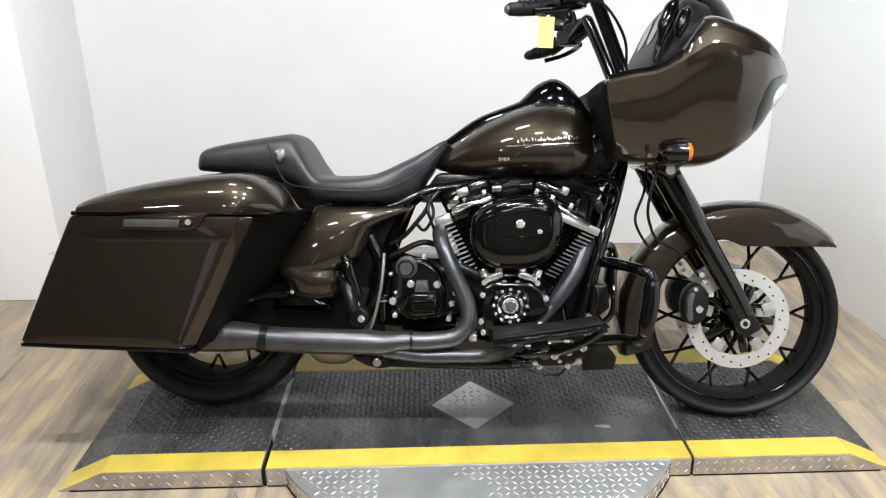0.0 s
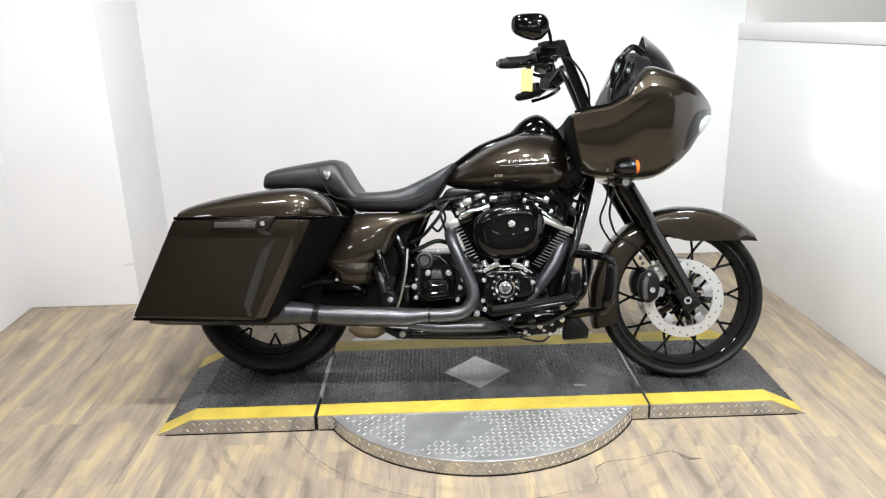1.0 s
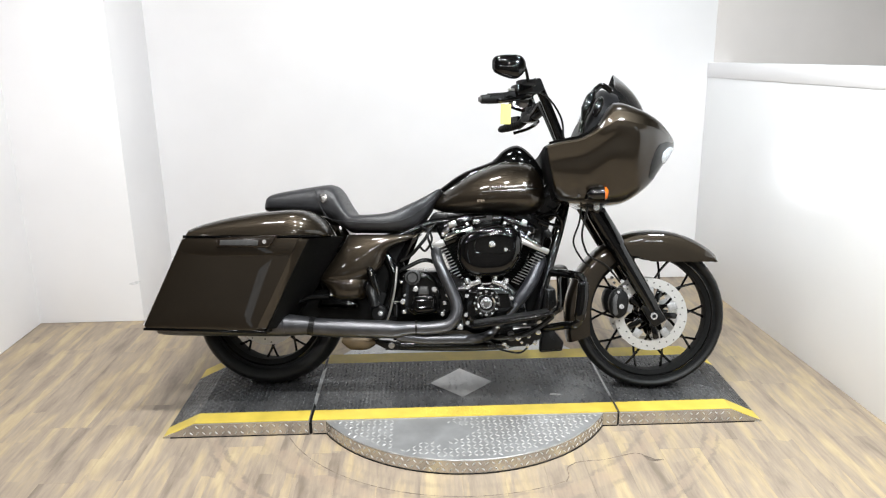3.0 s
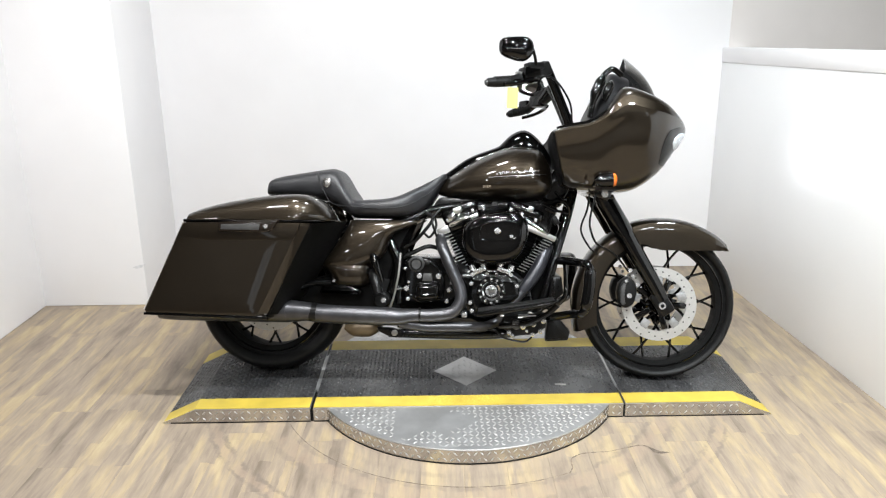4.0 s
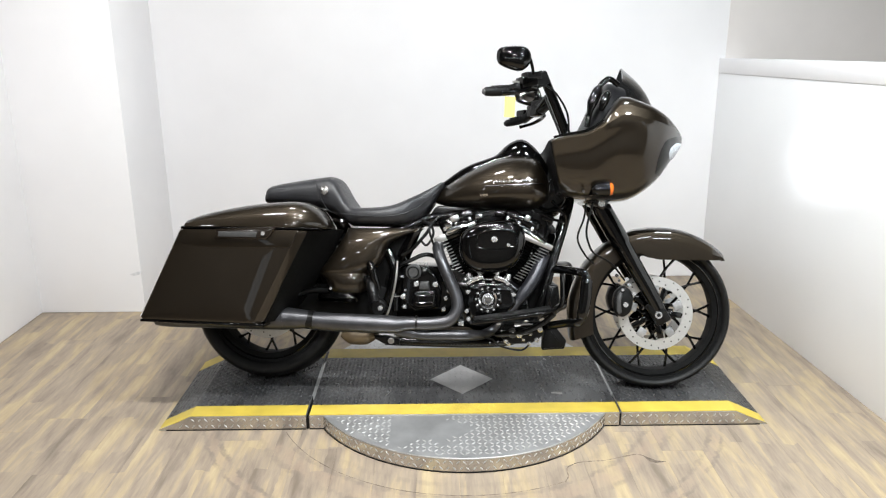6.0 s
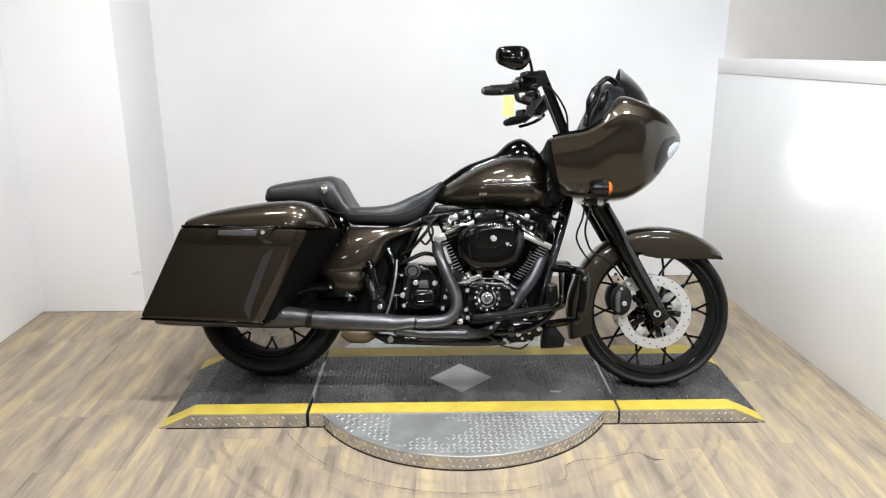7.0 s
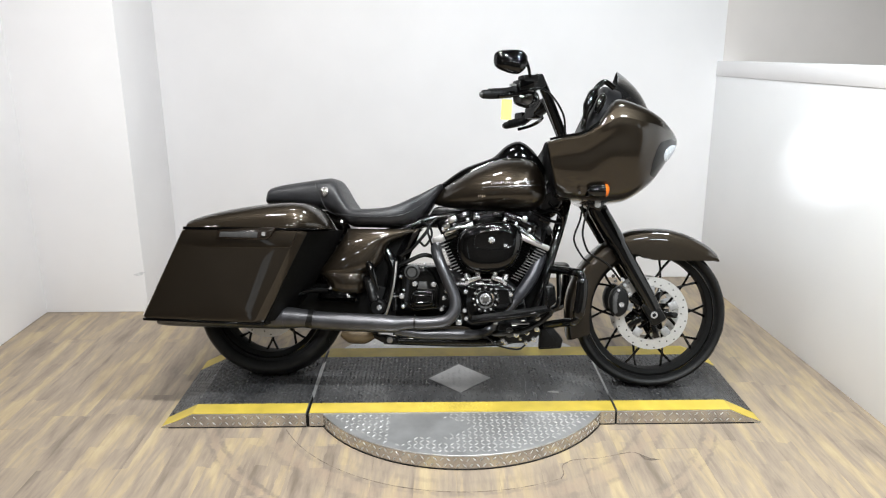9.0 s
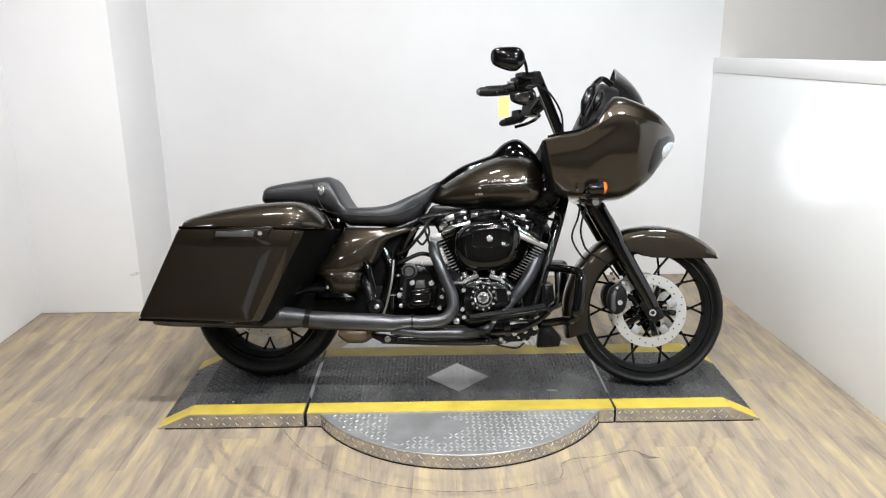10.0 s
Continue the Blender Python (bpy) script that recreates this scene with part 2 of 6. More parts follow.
def plank_wood():
    m = bpy.data.materials.new("mixed oak plank")
    m.use_nodes = True
    nt = m.node_tree
    b = nt.nodes["Principled BSDF"]
    add = nt.nodes.new
    geo = add("ShaderNodeNewGeometry")
    info = add("ShaderNodeObjectInfo")
    shift = add("ShaderNodeVectorMath")
    shift.operation = "MULTIPLY_ADD"
    comb = add("ShaderNodeCombineXYZ")
    nt.links.new(info.outputs["Random"], comb.inputs[0])
    nt.links.new(info.outputs["Random"], comb.inputs[1])
    nt.links.new(comb.outputs[0], shift.inputs[0])
    shift.inputs[1].default_value = (1.1, 5.7, 0)
    nt.links.new(geo.outputs["Position"], shift.inputs[2])

    def noise_at(scale, detail, rough=0.5, dist=0.0):
        mp = add("ShaderNodeMapping")
        mp.inputs["Scale"].default_value = scale
        nt.links.new(shift.outputs[0], mp.inputs[0])
        n = add("ShaderNodeTexNoise")
        n.inputs["Scale"].default_value = 1.0
        n.inputs["Detail"].default_value = detail
        n.inputs["Roughness"].default_value = rough
        n.inputs["Distortion"].default_value = dist
        nt.links.new(mp.outputs[0], n.inputs["Vector"])
        return n.outputs["Fac"]

    turn = add("ShaderNodeMapping")
    turn.inputs["Rotation"].default_value = (0, 0, radians(90))
    nt.links.new(geo.outputs["Position"], turn.inputs[0])
    wander = add("ShaderNodeTexNoise")
    wander.inputs["Scale"].default_value = 14.0
    nt.links.new(geo.outputs["Position"], wander.inputs["Vector"])
    sway = add("ShaderNodeVectorMath")
    sway.operation = "MULTIPLY_ADD"
    nt.links.new(wander.outputs["Color"], sway.inputs[0])
    sway.inputs[1].default_value = (0.09, 0.02, 0)
    nt.links.new(turn.outputs[0], sway.inputs[2])
    brick = add("ShaderNodeTexBrick")
    brick.offset, brick.offset_frequency, brick.squash_frequency = 0.37, 2, 1
    brick.inputs["Color1"].default_value = (0, 0, 0, 1)
    brick.inputs["Color2"].default_value = (1, 1, 1, 1)
    brick.inputs["Scale"].default_value = 1.0
    brick.inputs["Mortar Size"].default_value = 0.0
    brick.inputs["Brick Width"].default_value = 0.39
    brick.inputs["Row Height"].default_value = 0.0507
    nt.links.new(sway.outputs[0], brick.inputs["Vector"])
    tone = add("ShaderNodeMix")
    tone.inputs[0].default_value = 0.16
    nt.links.new(noise_at((17, 2.6, 1), 4.0, 0.55, 0.35), tone.inputs[2])
    nt.links.new(brick.outputs["Color"], tone.inputs[3])
    ramp = add("ShaderNodeValToRGB")
    e = ramp.color_ramp.elements
    e[0].position, e[0].color = 0.28, (0.163, 0.130, 0.099, 1)
    e[1].position, e[1].color = 0.7, (0.392, 0.313, 0.192, 1)
    for pos, c in ((0.37, (0.214, 0.172, 0.133, 1)), (0.45, (0.258, 0.208, 0.158, 1)), (0.51, (0.283, 0.228, 0.167, 1)), (0.56, (0.317, 0.250, 0.170, 1)), (0.62, (0.359, 0.282, 0.175, 1))):
        el = e.new(pos)
        el.color = c
    nt.links.new(tone.outputs[0], ramp.inputs[0])
    fine = add("ShaderNodeMapRange")
    fine.inputs[1].default_value, fine.inputs[2].default_value = 0.3, 0.7
    fine.inputs[3].default_value, fine.inputs[4].default_value = 0.88, 1.1
    nt.links.new(noise_at((90, 9, 1), 5.0, 0.65), fine.inputs[0])
    mul = add("ShaderNodeMix")
    mul.data_type, mul.blend_type = "RGBA", "MULTIPLY"
    mul.inputs[0].default_value = 1.0
    nt.links.new(ramp.outputs[0], mul.inputs[6])
    nt.links.new(fine.outputs[0], mul.inputs[7])
    # worn rings where the turntable's wheels have rubbed
    sub = add("ShaderNodeVectorMath")
    sub.operation = "SUBTRACT"
    sub.inputs[1].default_value = (0, -0.13, 0)
    nt.links.new(geo.outputs["Position"], sub.inputs[0])
    ln = add("ShaderNodeVectorMath")
    ln.operation = "LENGTH"
    nt.links.new(sub.outputs[0], ln.inputs[0])
    gate = add("ShaderNodeMapRange")
    gate.inputs[1].default_value, gate.inputs[2].default_value = 0.4, 0.6
    nt.links.new(noise_at((11, 8, 1), 6.0, 0.7), gate.inputs[0])
    ragged = add("ShaderNodeMath")
    ragged.operation = "MULTIPLY_ADD"
    ragged.inputs[1].default_value = 0.05
    nt.links.new(noise_at((23, 23, 1), 4.0, 0.7), ragged.inputs[0])
    nt.links.new(ln.outputs["Value"], ragged.inputs[2])
    under = mul.outputs[2]
    # each mark: its radii with their half widths and strengths, and its colour
    for bands, colour in ((((1.074, 0.026, 0.5), (0.864, 0.05, 0.6)), (0.3, 0.225, 0.165, 1)), (((1.05, 0.013, 0.6), (1.097, 0.012, 0.55), (0.817, 0.014, 0.5), (0.907, 0.018, 0.4), (0.742, 0.02, 0.25)), (0.15, 0.125, 0.105, 1))):
        wear = None
        for rad, width, depth in bands:
            d = add("ShaderNodeMath")
            d.operation = "SUBTRACT"
            d.inputs[1].default_value = rad
            nt.links.new(ragged.outputs[0], d.inputs[0])
            a = add("ShaderNodeMath")
            a.operation = "ABSOLUTE"
            nt.links.new(d.outputs[0], a.inputs[0])
            r = add("ShaderNodeMapRange")
            r.inputs[1].default_value, r.inputs[2].default_value = width * 0.35, width
            r.inputs[3].default_value, r.inputs[4].default_value = depth, 0.0
            nt.links.new(a.outputs[0], r.inputs[0])
            if wear is None:
                wear = r.outputs[0]
            else:
                s = add("ShaderNodeMath")
                s.operation = "MAXIMUM"
                nt.links.new(wear, s.inputs[0])
                nt.links.new(r.outputs[0], s.inputs[1])
                wear = s.outputs[0]
        patch = add("ShaderNodeMath")
        patch.operation = "MULTIPLY"
        nt.links.new(wear, patch.inputs[0])
        nt.links.new(gate.outputs[0], patch.inputs[1])
        stain = add("ShaderNodeMix")
        stain.data_type = "RGBA"
        nt.links.new(patch.outputs[0], stain.inputs[0])
        nt.links.new(under, stain.inputs[6])
        stain.inputs[7].default_value = colour
        under = stain.outputs[2]
    nt.links.new(stain.outputs[2], b.inputs["Base Color"])
    b.inputs["Roughness"].default_value = 0.48
    b.inputs["Specular IOR Level"].default_value = 0.28
    bp = add("ShaderNodeBump")
    bp.inputs["Strength"].default_value = 0.2
    bp.inputs["Distance"].default_value = 0.001
    nt.links.new(fine.outputs[0], bp.inputs["Height"])
    nt.links.new(bp.outputs[0], b.inputs["Normal"])
    return m


WOOD = plank_wood()

# ---- the bay: walls, floor, ceiling ----
BACK, SIDE, NICHE, LEFT, RIGHT = 1.436, 0.877, -1.735, -2.31, 1.577
FLARE = 0.0554  # the partition runs outwards this much for each metre towards the room


def slab(name, x0, x1, y0, y1, z0, z1, mat, label, category="wall", bevel=0.004):
    ob = part(name, box(bmesh.new(), x0, x1, y0, y1, z0, z1, bevel), mat)
    return tagged(ob, label, category, kind="structure")


slab("wall_back", NICHE - 0.02, 5.0, BACK, BACK + 0.15, 0, CEILING, WALL, "plain white painted back wall of the display bay")
slab("wall_corner_block", LEFT - 0.02, NICHE, SIDE, BACK + 0.15, 0, CEILING, WALL, "white painted wall jutting out beside the bay")
slab("wall_left", LEFT - 0.15, LEFT, -0.45, BACK + 0.15, 0, CEILING, WALL, "white painted side wall reaching to the floor")
def rising(name, x0, x1, low, high, mat, label, category="wall"):
    """A wall strip along the partition whose edges rise a little towards the room: heights at the back wall."""
    bm = bmesh.new()
    rise = 0.0225
    ends = []
    for y in (BACK - 0.002, -2.6):
        up = (BACK - y) * rise
        out = (BACK - y) * FLARE
        foot = low + (up if low > 0 else 0)
        ends.append([bm.verts.new(p) for p in ((x0 + out, y, foot), (x1 + out, y, foot), (x1 + out, y, high + up), (x0 + out, y, high + up))])
    for k in range(4):
        bm.faces.new((ends[0][k], ends[0][(k + 1) % 4], ends[1][(k + 1) % 4], ends[1][k]))
    bm.faces.new(ends[0][::-1])
    bm.faces.new(ends[1])
    bmesh.ops.bevel(bm, geom=bm.edges[:], offset=0.003, segments=2, affect="EDGES", profile=0.5)
    return tagged(part(name, bm, mat), label, category, kind="structure")


rising("wall_partition", RIGHT, RIGHT + 0.12, 0.0, 1.26, PANEL, "smooth semi-gloss white half-height partition")
rising("trim_partition_cap", RIGHT - 0.004, RIGHT + 0.13, 1.2605, 1.345, WALL, "white cap board along the top of the partition", "trim")
slab("wall_beyond", RIGHT + 0.03, 4.9, BACK - 0.006, BACK - 0.001, 0, CEILING - 0.002, BEIGE, "pale warm grey wall beyond the partition", "wall", 0)
slab("wall_far_side", 4.9, 5.05, -6.5, BACK + 0.15, 0, CEILING, GREY, "warm grey wall of the room beyond the partition")
# the showroom opposite, out of view, with a glazed door and an added narrow glowing opening
slab("wall_behind", -6.0, -3.0, -6.65, -6.5, 0, CEILING, ROOM, "dim wall of the showroom opposite the bay")
slab("wall_behind", -2.62, 2.9, -6.65, -6.5, 0, CEILING, ROOM, "dim wall of the showroom opposite the bay")
slab("wall_over_door", -3.0, -2.62, -6.65, -6.5, 2.15, CEILING, ROOM, "dim wall above the glazed showroom door")
slab("backdrop", -3.5, -2.5, -7.1, -7.05, 0.0, 2.4, DUSK, "dim daylight outside the glazed showroom door", "backdrop")
slab("wall_behind", 3.4, 5.05, -6.65, -6.5, 0, CEILING, ROOM, "dim wall of the showroom opposite the bay")
slab("wall_under_opening", 2.9, 3.4, -6.65, -6.5, 0, 1.55, ROOM, "dim wall below the added showroom opening")
slab("wall_over_opening", 2.9, 3.4, -6.65, -6.5, 2.7, CEILING, ROOM, "dim wall above the added showroom opening")
# glowing sheet added only to be mirrored in the fairing
slab("backdrop", 2.6, 3.8, -7.1, -7.05, 1.2, 3.0, NOSE_GLOW, "pale glow added behind an unseen opening, for the fairing's highlight", "backdrop")
slab("wall_far_left", -6.1, -6.0, -6.65, BACK + 0.15, 0, CEILING, ROOM, "dim side wall of the showroom")
slab("wall_side_end", -6.0, LEFT - 0.14, BACK, BACK + 0.15, 0, CEILING, ROOM, "dim end wall of the showroom")
slab("ceiling", -6.1, 5.1, -6.7, BACK + 0.2, CEILING, CEILING + 0.1, CEIL, "dark open ceiling over the display bay", "ceiling")
floor = slab("floor", -6.05, 5.05, -6.65, BACK + 0.15, -0.06, -0.0025, WOOD, "mixed tan and grey-brown wood plank floor", "floor", 0)
random.seed(4)
PW, PL = 0.152, 1.22
plank_me = bpy.data.meshes.new("plank")
bm = box(bmesh.new(), 0.0001, PW - 0.0001, 0.0001, PL - 0.0001, -0.004, 0.0, 0.0004, seg=1)
bm.to_mesh(plank_me)
bm.free()
plank_me.materials.append(WOOD)
row = 0
x = LEFT
while x < RIGHT + 0.25:
    y = -2.7 - random.random() * PL
    while y < BACK - 0.02:
        sx, y0, y1 = 1.0, y, min(y + PL, BACK)
        if y1 > SIDE and x + PW < NICHE + 0.02:
            y1 = min(y1, SIDE)
        if y1 - y0 > 0.02:
            ob = new("plank", plank_me)
            ob.parent = floor
            ob.location = (x, y0, 0)
            ob.scale = (sx, (y1 - y0) / PL, 1)
        y += PL
    x += PW

for lx, ly, power in LAMPS:
    data = bpy.data.lights.new("ceiling_lamp", "AREA")
    data.shape, data.size, data.size_y, data.energy, data.color, data.spread = "RECTANGLE", 0.42, 0.12, power, (0.885, 0.96, 1.0) if lx > 0.4 else (0.985, 0.985, 0.98), radians(168)
    lamp = new("ceiling_lamp", data)
    lamp.matrix_basis = pose(lx, ly, CEILING - 0.03)
    tagged(lamp, "long white ceiling lamp out of view; those in the showroom are added", "ceiling lamp")

# an added spot whose bright pool stands in for a lamp's reflection on the partition
data = bpy.data.lights.new("sheen_spot", "SPOT")
data.energy, data.spot_size, data.spot_blend, data.shadow_soft_size, data.color = 2100.0, radians(4.2), 0.7, 0.03, (0.9, 0.95, 1.0)
spot = new("sheen_spot", data)
spot.matrix_basis = look((-1.5, -6.0, CEILING - 0.1), (RIGHT + 0.07, 0.1, 1.0))
tagged(spot, "added white spot that imitates a lamp's reflection on the partition", "spot lamp")

# unseen dark slab added to darken the floor's reflection in the paint
DIMMER = material("dark grey reflection dimmer", (0.045, 0.044, 0.043), 0.9, 0.0, 0.0, 0.1, scale=25, vary=0.3, bump=0.4, bump_scale=350)
slab("floor_dimmer", -6.0, 4.9, -6.5, -3.75, 0.0005, 0.009, DIMMER, "added unseen dark slab that dims the floor mirrored in the paint", "floor", 0.003)
# ---- the turntable and its deck ----
MID = -0.13
FRONT, REAR, TOP, KINK, TIP, GAP = -0.45, 0.19, 0.06, 1.075, 1.205, 0.615


def deck_height(x):
    return TOP if abs(x) <= KINK else max(0.0, TOP * (TIP - abs(x)) / (TIP - KINK))


def lozenges(places, length, width, height):
    """Raised tread marks: origin, two unit directions along the surface and its normal."""
    verts, faces = [], []
    for o, u, v, n in places:
        o, u, v, n = (np.array(q, float) for q in (o, u, v, n))
        i = len(verts)
        verts += [o - u * length / 2, o - v * width / 2, o + u * length / 2, o + v * width / 2, o - u * length / 5 + n * height, o + u * length / 5 + n * height]
        faces += [(i, i + 1, i + 4), (i + 1, i + 2, i + 5), (i + 1, i + 5, i + 4), (i + 2, i + 3, i + 5), (i + 3, i, i + 4), (i + 3, i + 4, i + 5)]
    return verts, faces


def tread_grid(x0, x1, y0, y1, pitch, inside):
    out, r = [], 0
    y = y0 + pitch / 2
    while y < y1:
        x, c = x0 + pitch / 2, r
        while x < x1:
            if inside(x, y):
                d = 1 if c % 2 else -1
                s = math.sqrt(0.5)
                out.append((x, y, s, s * d))
            x += pitch
            c += 1
        y += pitch
        r += 1
    return out


turntable = thing("turntable", "round aluminium tread-plate turntable lying on the floor", "turntable", pose(0, MID, 0))
RADIUS, DISC = 0.64, 0.058
bm = bmesh.new()
ring = [(RADIUS - 0.004, 0), (RADIUS, 0.004), (RADIUS, DISC - 0.001), (RADIUS - 0.001, DISC)]
rows_ = [[bm.verts.new((r * math.cos(a), r * math.sin(a), z)) for a in np.arange(96) * math.pi / 48] for r, z in ring]
for A, B in zip(rows_, rows_[1:]):
    for j in range(96):
        bm.faces.new((A[j], A[(j + 1) % 96], B[(j + 1) % 96], B[j]))
bm.faces.new(rows_[-1])
bm.faces.new(rows_[0][::-1])
part("disc", bm, PLATE, turntable)
bm = bmesh.new()
rr = [(RADIUS - 0.002, 0.005), (RADIUS + 0.0012, 0.005), (RADIUS + 0.0012, DISC - 0.0045), (RADIUS - 0.002, DISC - 0.0045)]
rows_ = [[bm.verts.new((r * math.cos(q), r * math.sin(q), z)) for q in np.arange(96) * math.pi / 48] for r, z in rr]
for k in range(4):
    A, B = rows_[k], rows_[(k + 1) % 4]
    for j in range(96):
        bm.faces.new((A[j], A[(j + 1) % 96], B[(j + 1) % 96], B[j]))
part("rim", bm, SIDEPLATE, turntable, "shiny aluminium rim")
# black ring that draws the shadow gap between rim and floor
bm = bmesh.new()
rr = [(RADIUS - 0.01, 0.0), (RADIUS + 0.003, 0.0), (RADIUS + 0.003, 0.0045), (RADIUS - 0.01, 0.0045)]
rows_ = [[bm.verts.new((r * math.cos(q), r * math.sin(q), z)) for q in np.arange(96) * math.pi / 48] for r, z in rr]
for k in range(4):
    A, B = rows_[k], rows_[(k + 1) % 4]
    for j in range(96):
        bm.faces.new((A[j], A[(j + 1) % 96], B[(j + 1) % 96], B[j]))
part("shadow_strip", bm, DARK, turntable, "thin black strip for the shadow gap at the floor")
spots = tread_grid(-RADIUS, RADIUS, -RADIUS, RADIUS, 0.0225, lambda x, y: math.hypot(x, y) < RADIUS - 0.02 and abs(y) > 0.32 and not (-0.29 < x < -0.02 + 0.05 * math.sin(40 * y) and -0.53 + 0.03 * math.sin(31 * x) < y < 0))
v, f = lozenges([((x, y, DISC), (a, b, 0), (-b, a, 0), (0, 0, 1)) for x, y, a, b in spots], 0.022, 0.007, 0.0022)
ob = raw("tread", v, f, TREAD, turntable)
tagged(ob, "raised silver tread marks", kind="stuff")
spots = []
for r in range(2):
    for j in range(168):
        a = (j + 0.5 * (r % 2)) * 2 * math.pi / 168
        d = 1 if (j + r) % 2 else -1
        n = np.array((math.cos(a), math.sin(a), 0))
        t = np.array((-math.sin(a), math.cos(a), 0))
        u = (t + d * np.array((0, 0, 1))) * math.sqrt(0.5)
        w = (t - d * np.array((0, 0, 1))) * math.sqrt(0.5)
        spots.append((n * RADIUS + np.array((0, 0, 0.017 + 0.024 * r)), u, w, n))
v, f = lozenges(spots, 0.025, 0.0084, 0.0026)
tagged(raw("rim_tread", v, f, TREAD, turntable), "raised tread marks round the rim", kind="stuff")


def deck(x0, x1, label, mid=False):
    """One section of the deck: metal body, ribbed mat, two yellow stripes and tread marks."""
    t = thing("deck_section", label, "display ramp", group="sections of the motorcycle deck")
    xs = sorted({x0, x1, *[k for k in (-KINK, KINK) if x0 < k < x1]})

    def strip(y0, y1, lift, inset, thick):
        bm = bmesh.new()
        a = []
        for x in xs:
            xx = min(max(x, x0 + inset), x1 - inset)
            h = deck_height(xx) + lift
            a.append([bm.verts.new(p) for p in ((xx, y0, max(h - thick, 0)), (xx, y1, max(h - thick, 0)), (xx, y1, h), (xx, y0, h))])
        for A, B in zip(a, a[1:]):
            for j in range(4):
                bm.faces.new((A[j], A[(j + 1) % 4], B[(j + 1) % 4], B[j]))
        bm.faces.new(a[0][::-1])
        bm.faces.new(a[-1])
        return bm

    part("body", strip(FRONT, REAR, 0.0, 0.0, 0.5), PLATE, t, sharp=20)
    part("mat", strip(FRONT + 0.083, REAR - 0.1, 0.002, 0.001, 0.004), MAT, t, "black ribbed rubber mat with scuffs", sharp=20)
    part("stripe", strip(FRONT + 0.001, FRONT + 0.0825, 0.0025, 0.001, 0.004), YELLOW, t, "yellow safety stripe", sharp=20)
    part("stripe", strip(REAR - 0.0995, REAR - 0.001, 0.0025, 0.001, 0.004), YELLOW, t, "worn yellow safety stripe", sharp=20)
    # black strip that draws the shadow gap along the front foot
    ge = 1.0 if mid else 0.975
    part("shadow_strip", box(bmesh.new(), x0 * (ge if x0 < -1 else 1), x1 * (ge if x1 > 1 else 1), FRONT - 0.0025, FRONT + 0.01, 0.0, 0.0045, 0.001), DARK, t, "thin black strip for the shadow gap at the floor")
    bm = bmesh.new()
    a = []
    for x in xs:
        h = max(deck_height(x) - 0.003, 0.0052)
        a.append([bm.verts.new(p) for p in ((x, FRONT - 0.0012, 0.005), (x, FRONT - 0.0012, h), (x, FRONT + 0.002, h), (x, FRONT + 0.002, 0.005))])
    for A, B in zip(a, a[1:]):
        for j in range(4):
            bm.faces.new((A[j], A[(j + 1) % 4], B[(j + 1) % 4], B[j]))
    bm.faces.new(a[0][::-1])
    bm.faces.new(a[-1])
    part("side_plate", bm, SIDEPLATE, t, "shiny aluminium side plate", sharp=20)
    spots = tread_grid(x0, x1, FRONT + 0.084, REAR - 0.101, 0.0172, lambda x, y: True)
    places = []
    for x, y, a, b in spots:
        if mid and abs(x) + abs(y - (FRONT + 0.305)) < 0.15:
            continue
        if mid and x > -0.27 + 0.08 * math.sin(23 * y) and y < -0.2 + 0.04 * math.sin(9 * x):
            continue
        s = 0.0 if abs(x) < KINK else -math.copysign(TOP / (TIP - KINK), x)
        u, w = np.array((a, b, s * a)), np.array((-b, a, -s * b))
        places.append(((x, y, deck_height(x) + 0.0022), u, w, (0, 0, 1)))
    v, f = lozenges(places, 0.018, 0.0068, 0.0019)
    tagged(raw("mat_rib", v, f, MAT, t), "raised ribs of the black mat", kind="stuff")
    places = []
    for r in range(2):
        n = int((x1 - x0) / 0.025)
        for j in range(n):
            x = x0 + (j + 0.5) * (x1 - x0) / n
            z = 0.018 + 0.026 * r
            if z > deck_height(abs(x) + 0.015) - 0.01 or (mid and abs(x) < 0.55):
                continue
            d = 1 if (j + r) % 2 else -1
            s = math.sqrt(0.5)
            places.append(((x, FRONT, z), (s, 0, s * d), (s, 0, -s * d), (0, -1, 0)))
    v, f = lozenges(places, 0.0255, 0.0084, 0.0026)
    tagged(raw("side_tread", v, f, TREAD, t), "raised tread marks on the metal side", kind="stuff")
    return t


deck(-TIP, -GAP - 0.008, "ramp section with black ribbed mat and yellow edge stripes")
centre = deck(-GAP + 0.005, GAP - 0.002, "middle deck with black mat, yellow stripes and silver diamond", True)
deck(GAP + 0.006, TIP, "ramp section with black ribbed mat and yellow edge stripes")
# dark filler strips put in the gaps in place of their shade
for gx in (-GAP - 0.0015, GAP + 0.002):
    part("joint", box(bmesh.new(), gx - 0.006, gx + 0.0035, FRONT + 0.003, REAR - 0.003, 0.0, 0.05, 0.0), DARK, centre, "dark filler for the shade in the gap between deck sections")
bm = bmesh.new()
dv = [(0, -0.285), (0.134, -0.148), (0, -0.006), (-0.134, -0.148)]
lo = [bm.verts.new((x, y, TOP + 0.001)) for x, y in dv]
hi = [bm.verts.new((x, y, TOP + 0.0045)) for x, y in dv]
for j in range(4):
    bm.faces.new((lo[j], lo[(j + 1) % 4], hi[(j + 1) % 4], hi[j]))
bm.faces.new(hi)
spots = tread_grid(-0.24, 0.2, FRONT + 0.006, FRONT + 0.08, 0.0195, lambda x, y: abs(x + 0.03) + 0.6 * abs(y - FRONT - 0.06) < 0.16)
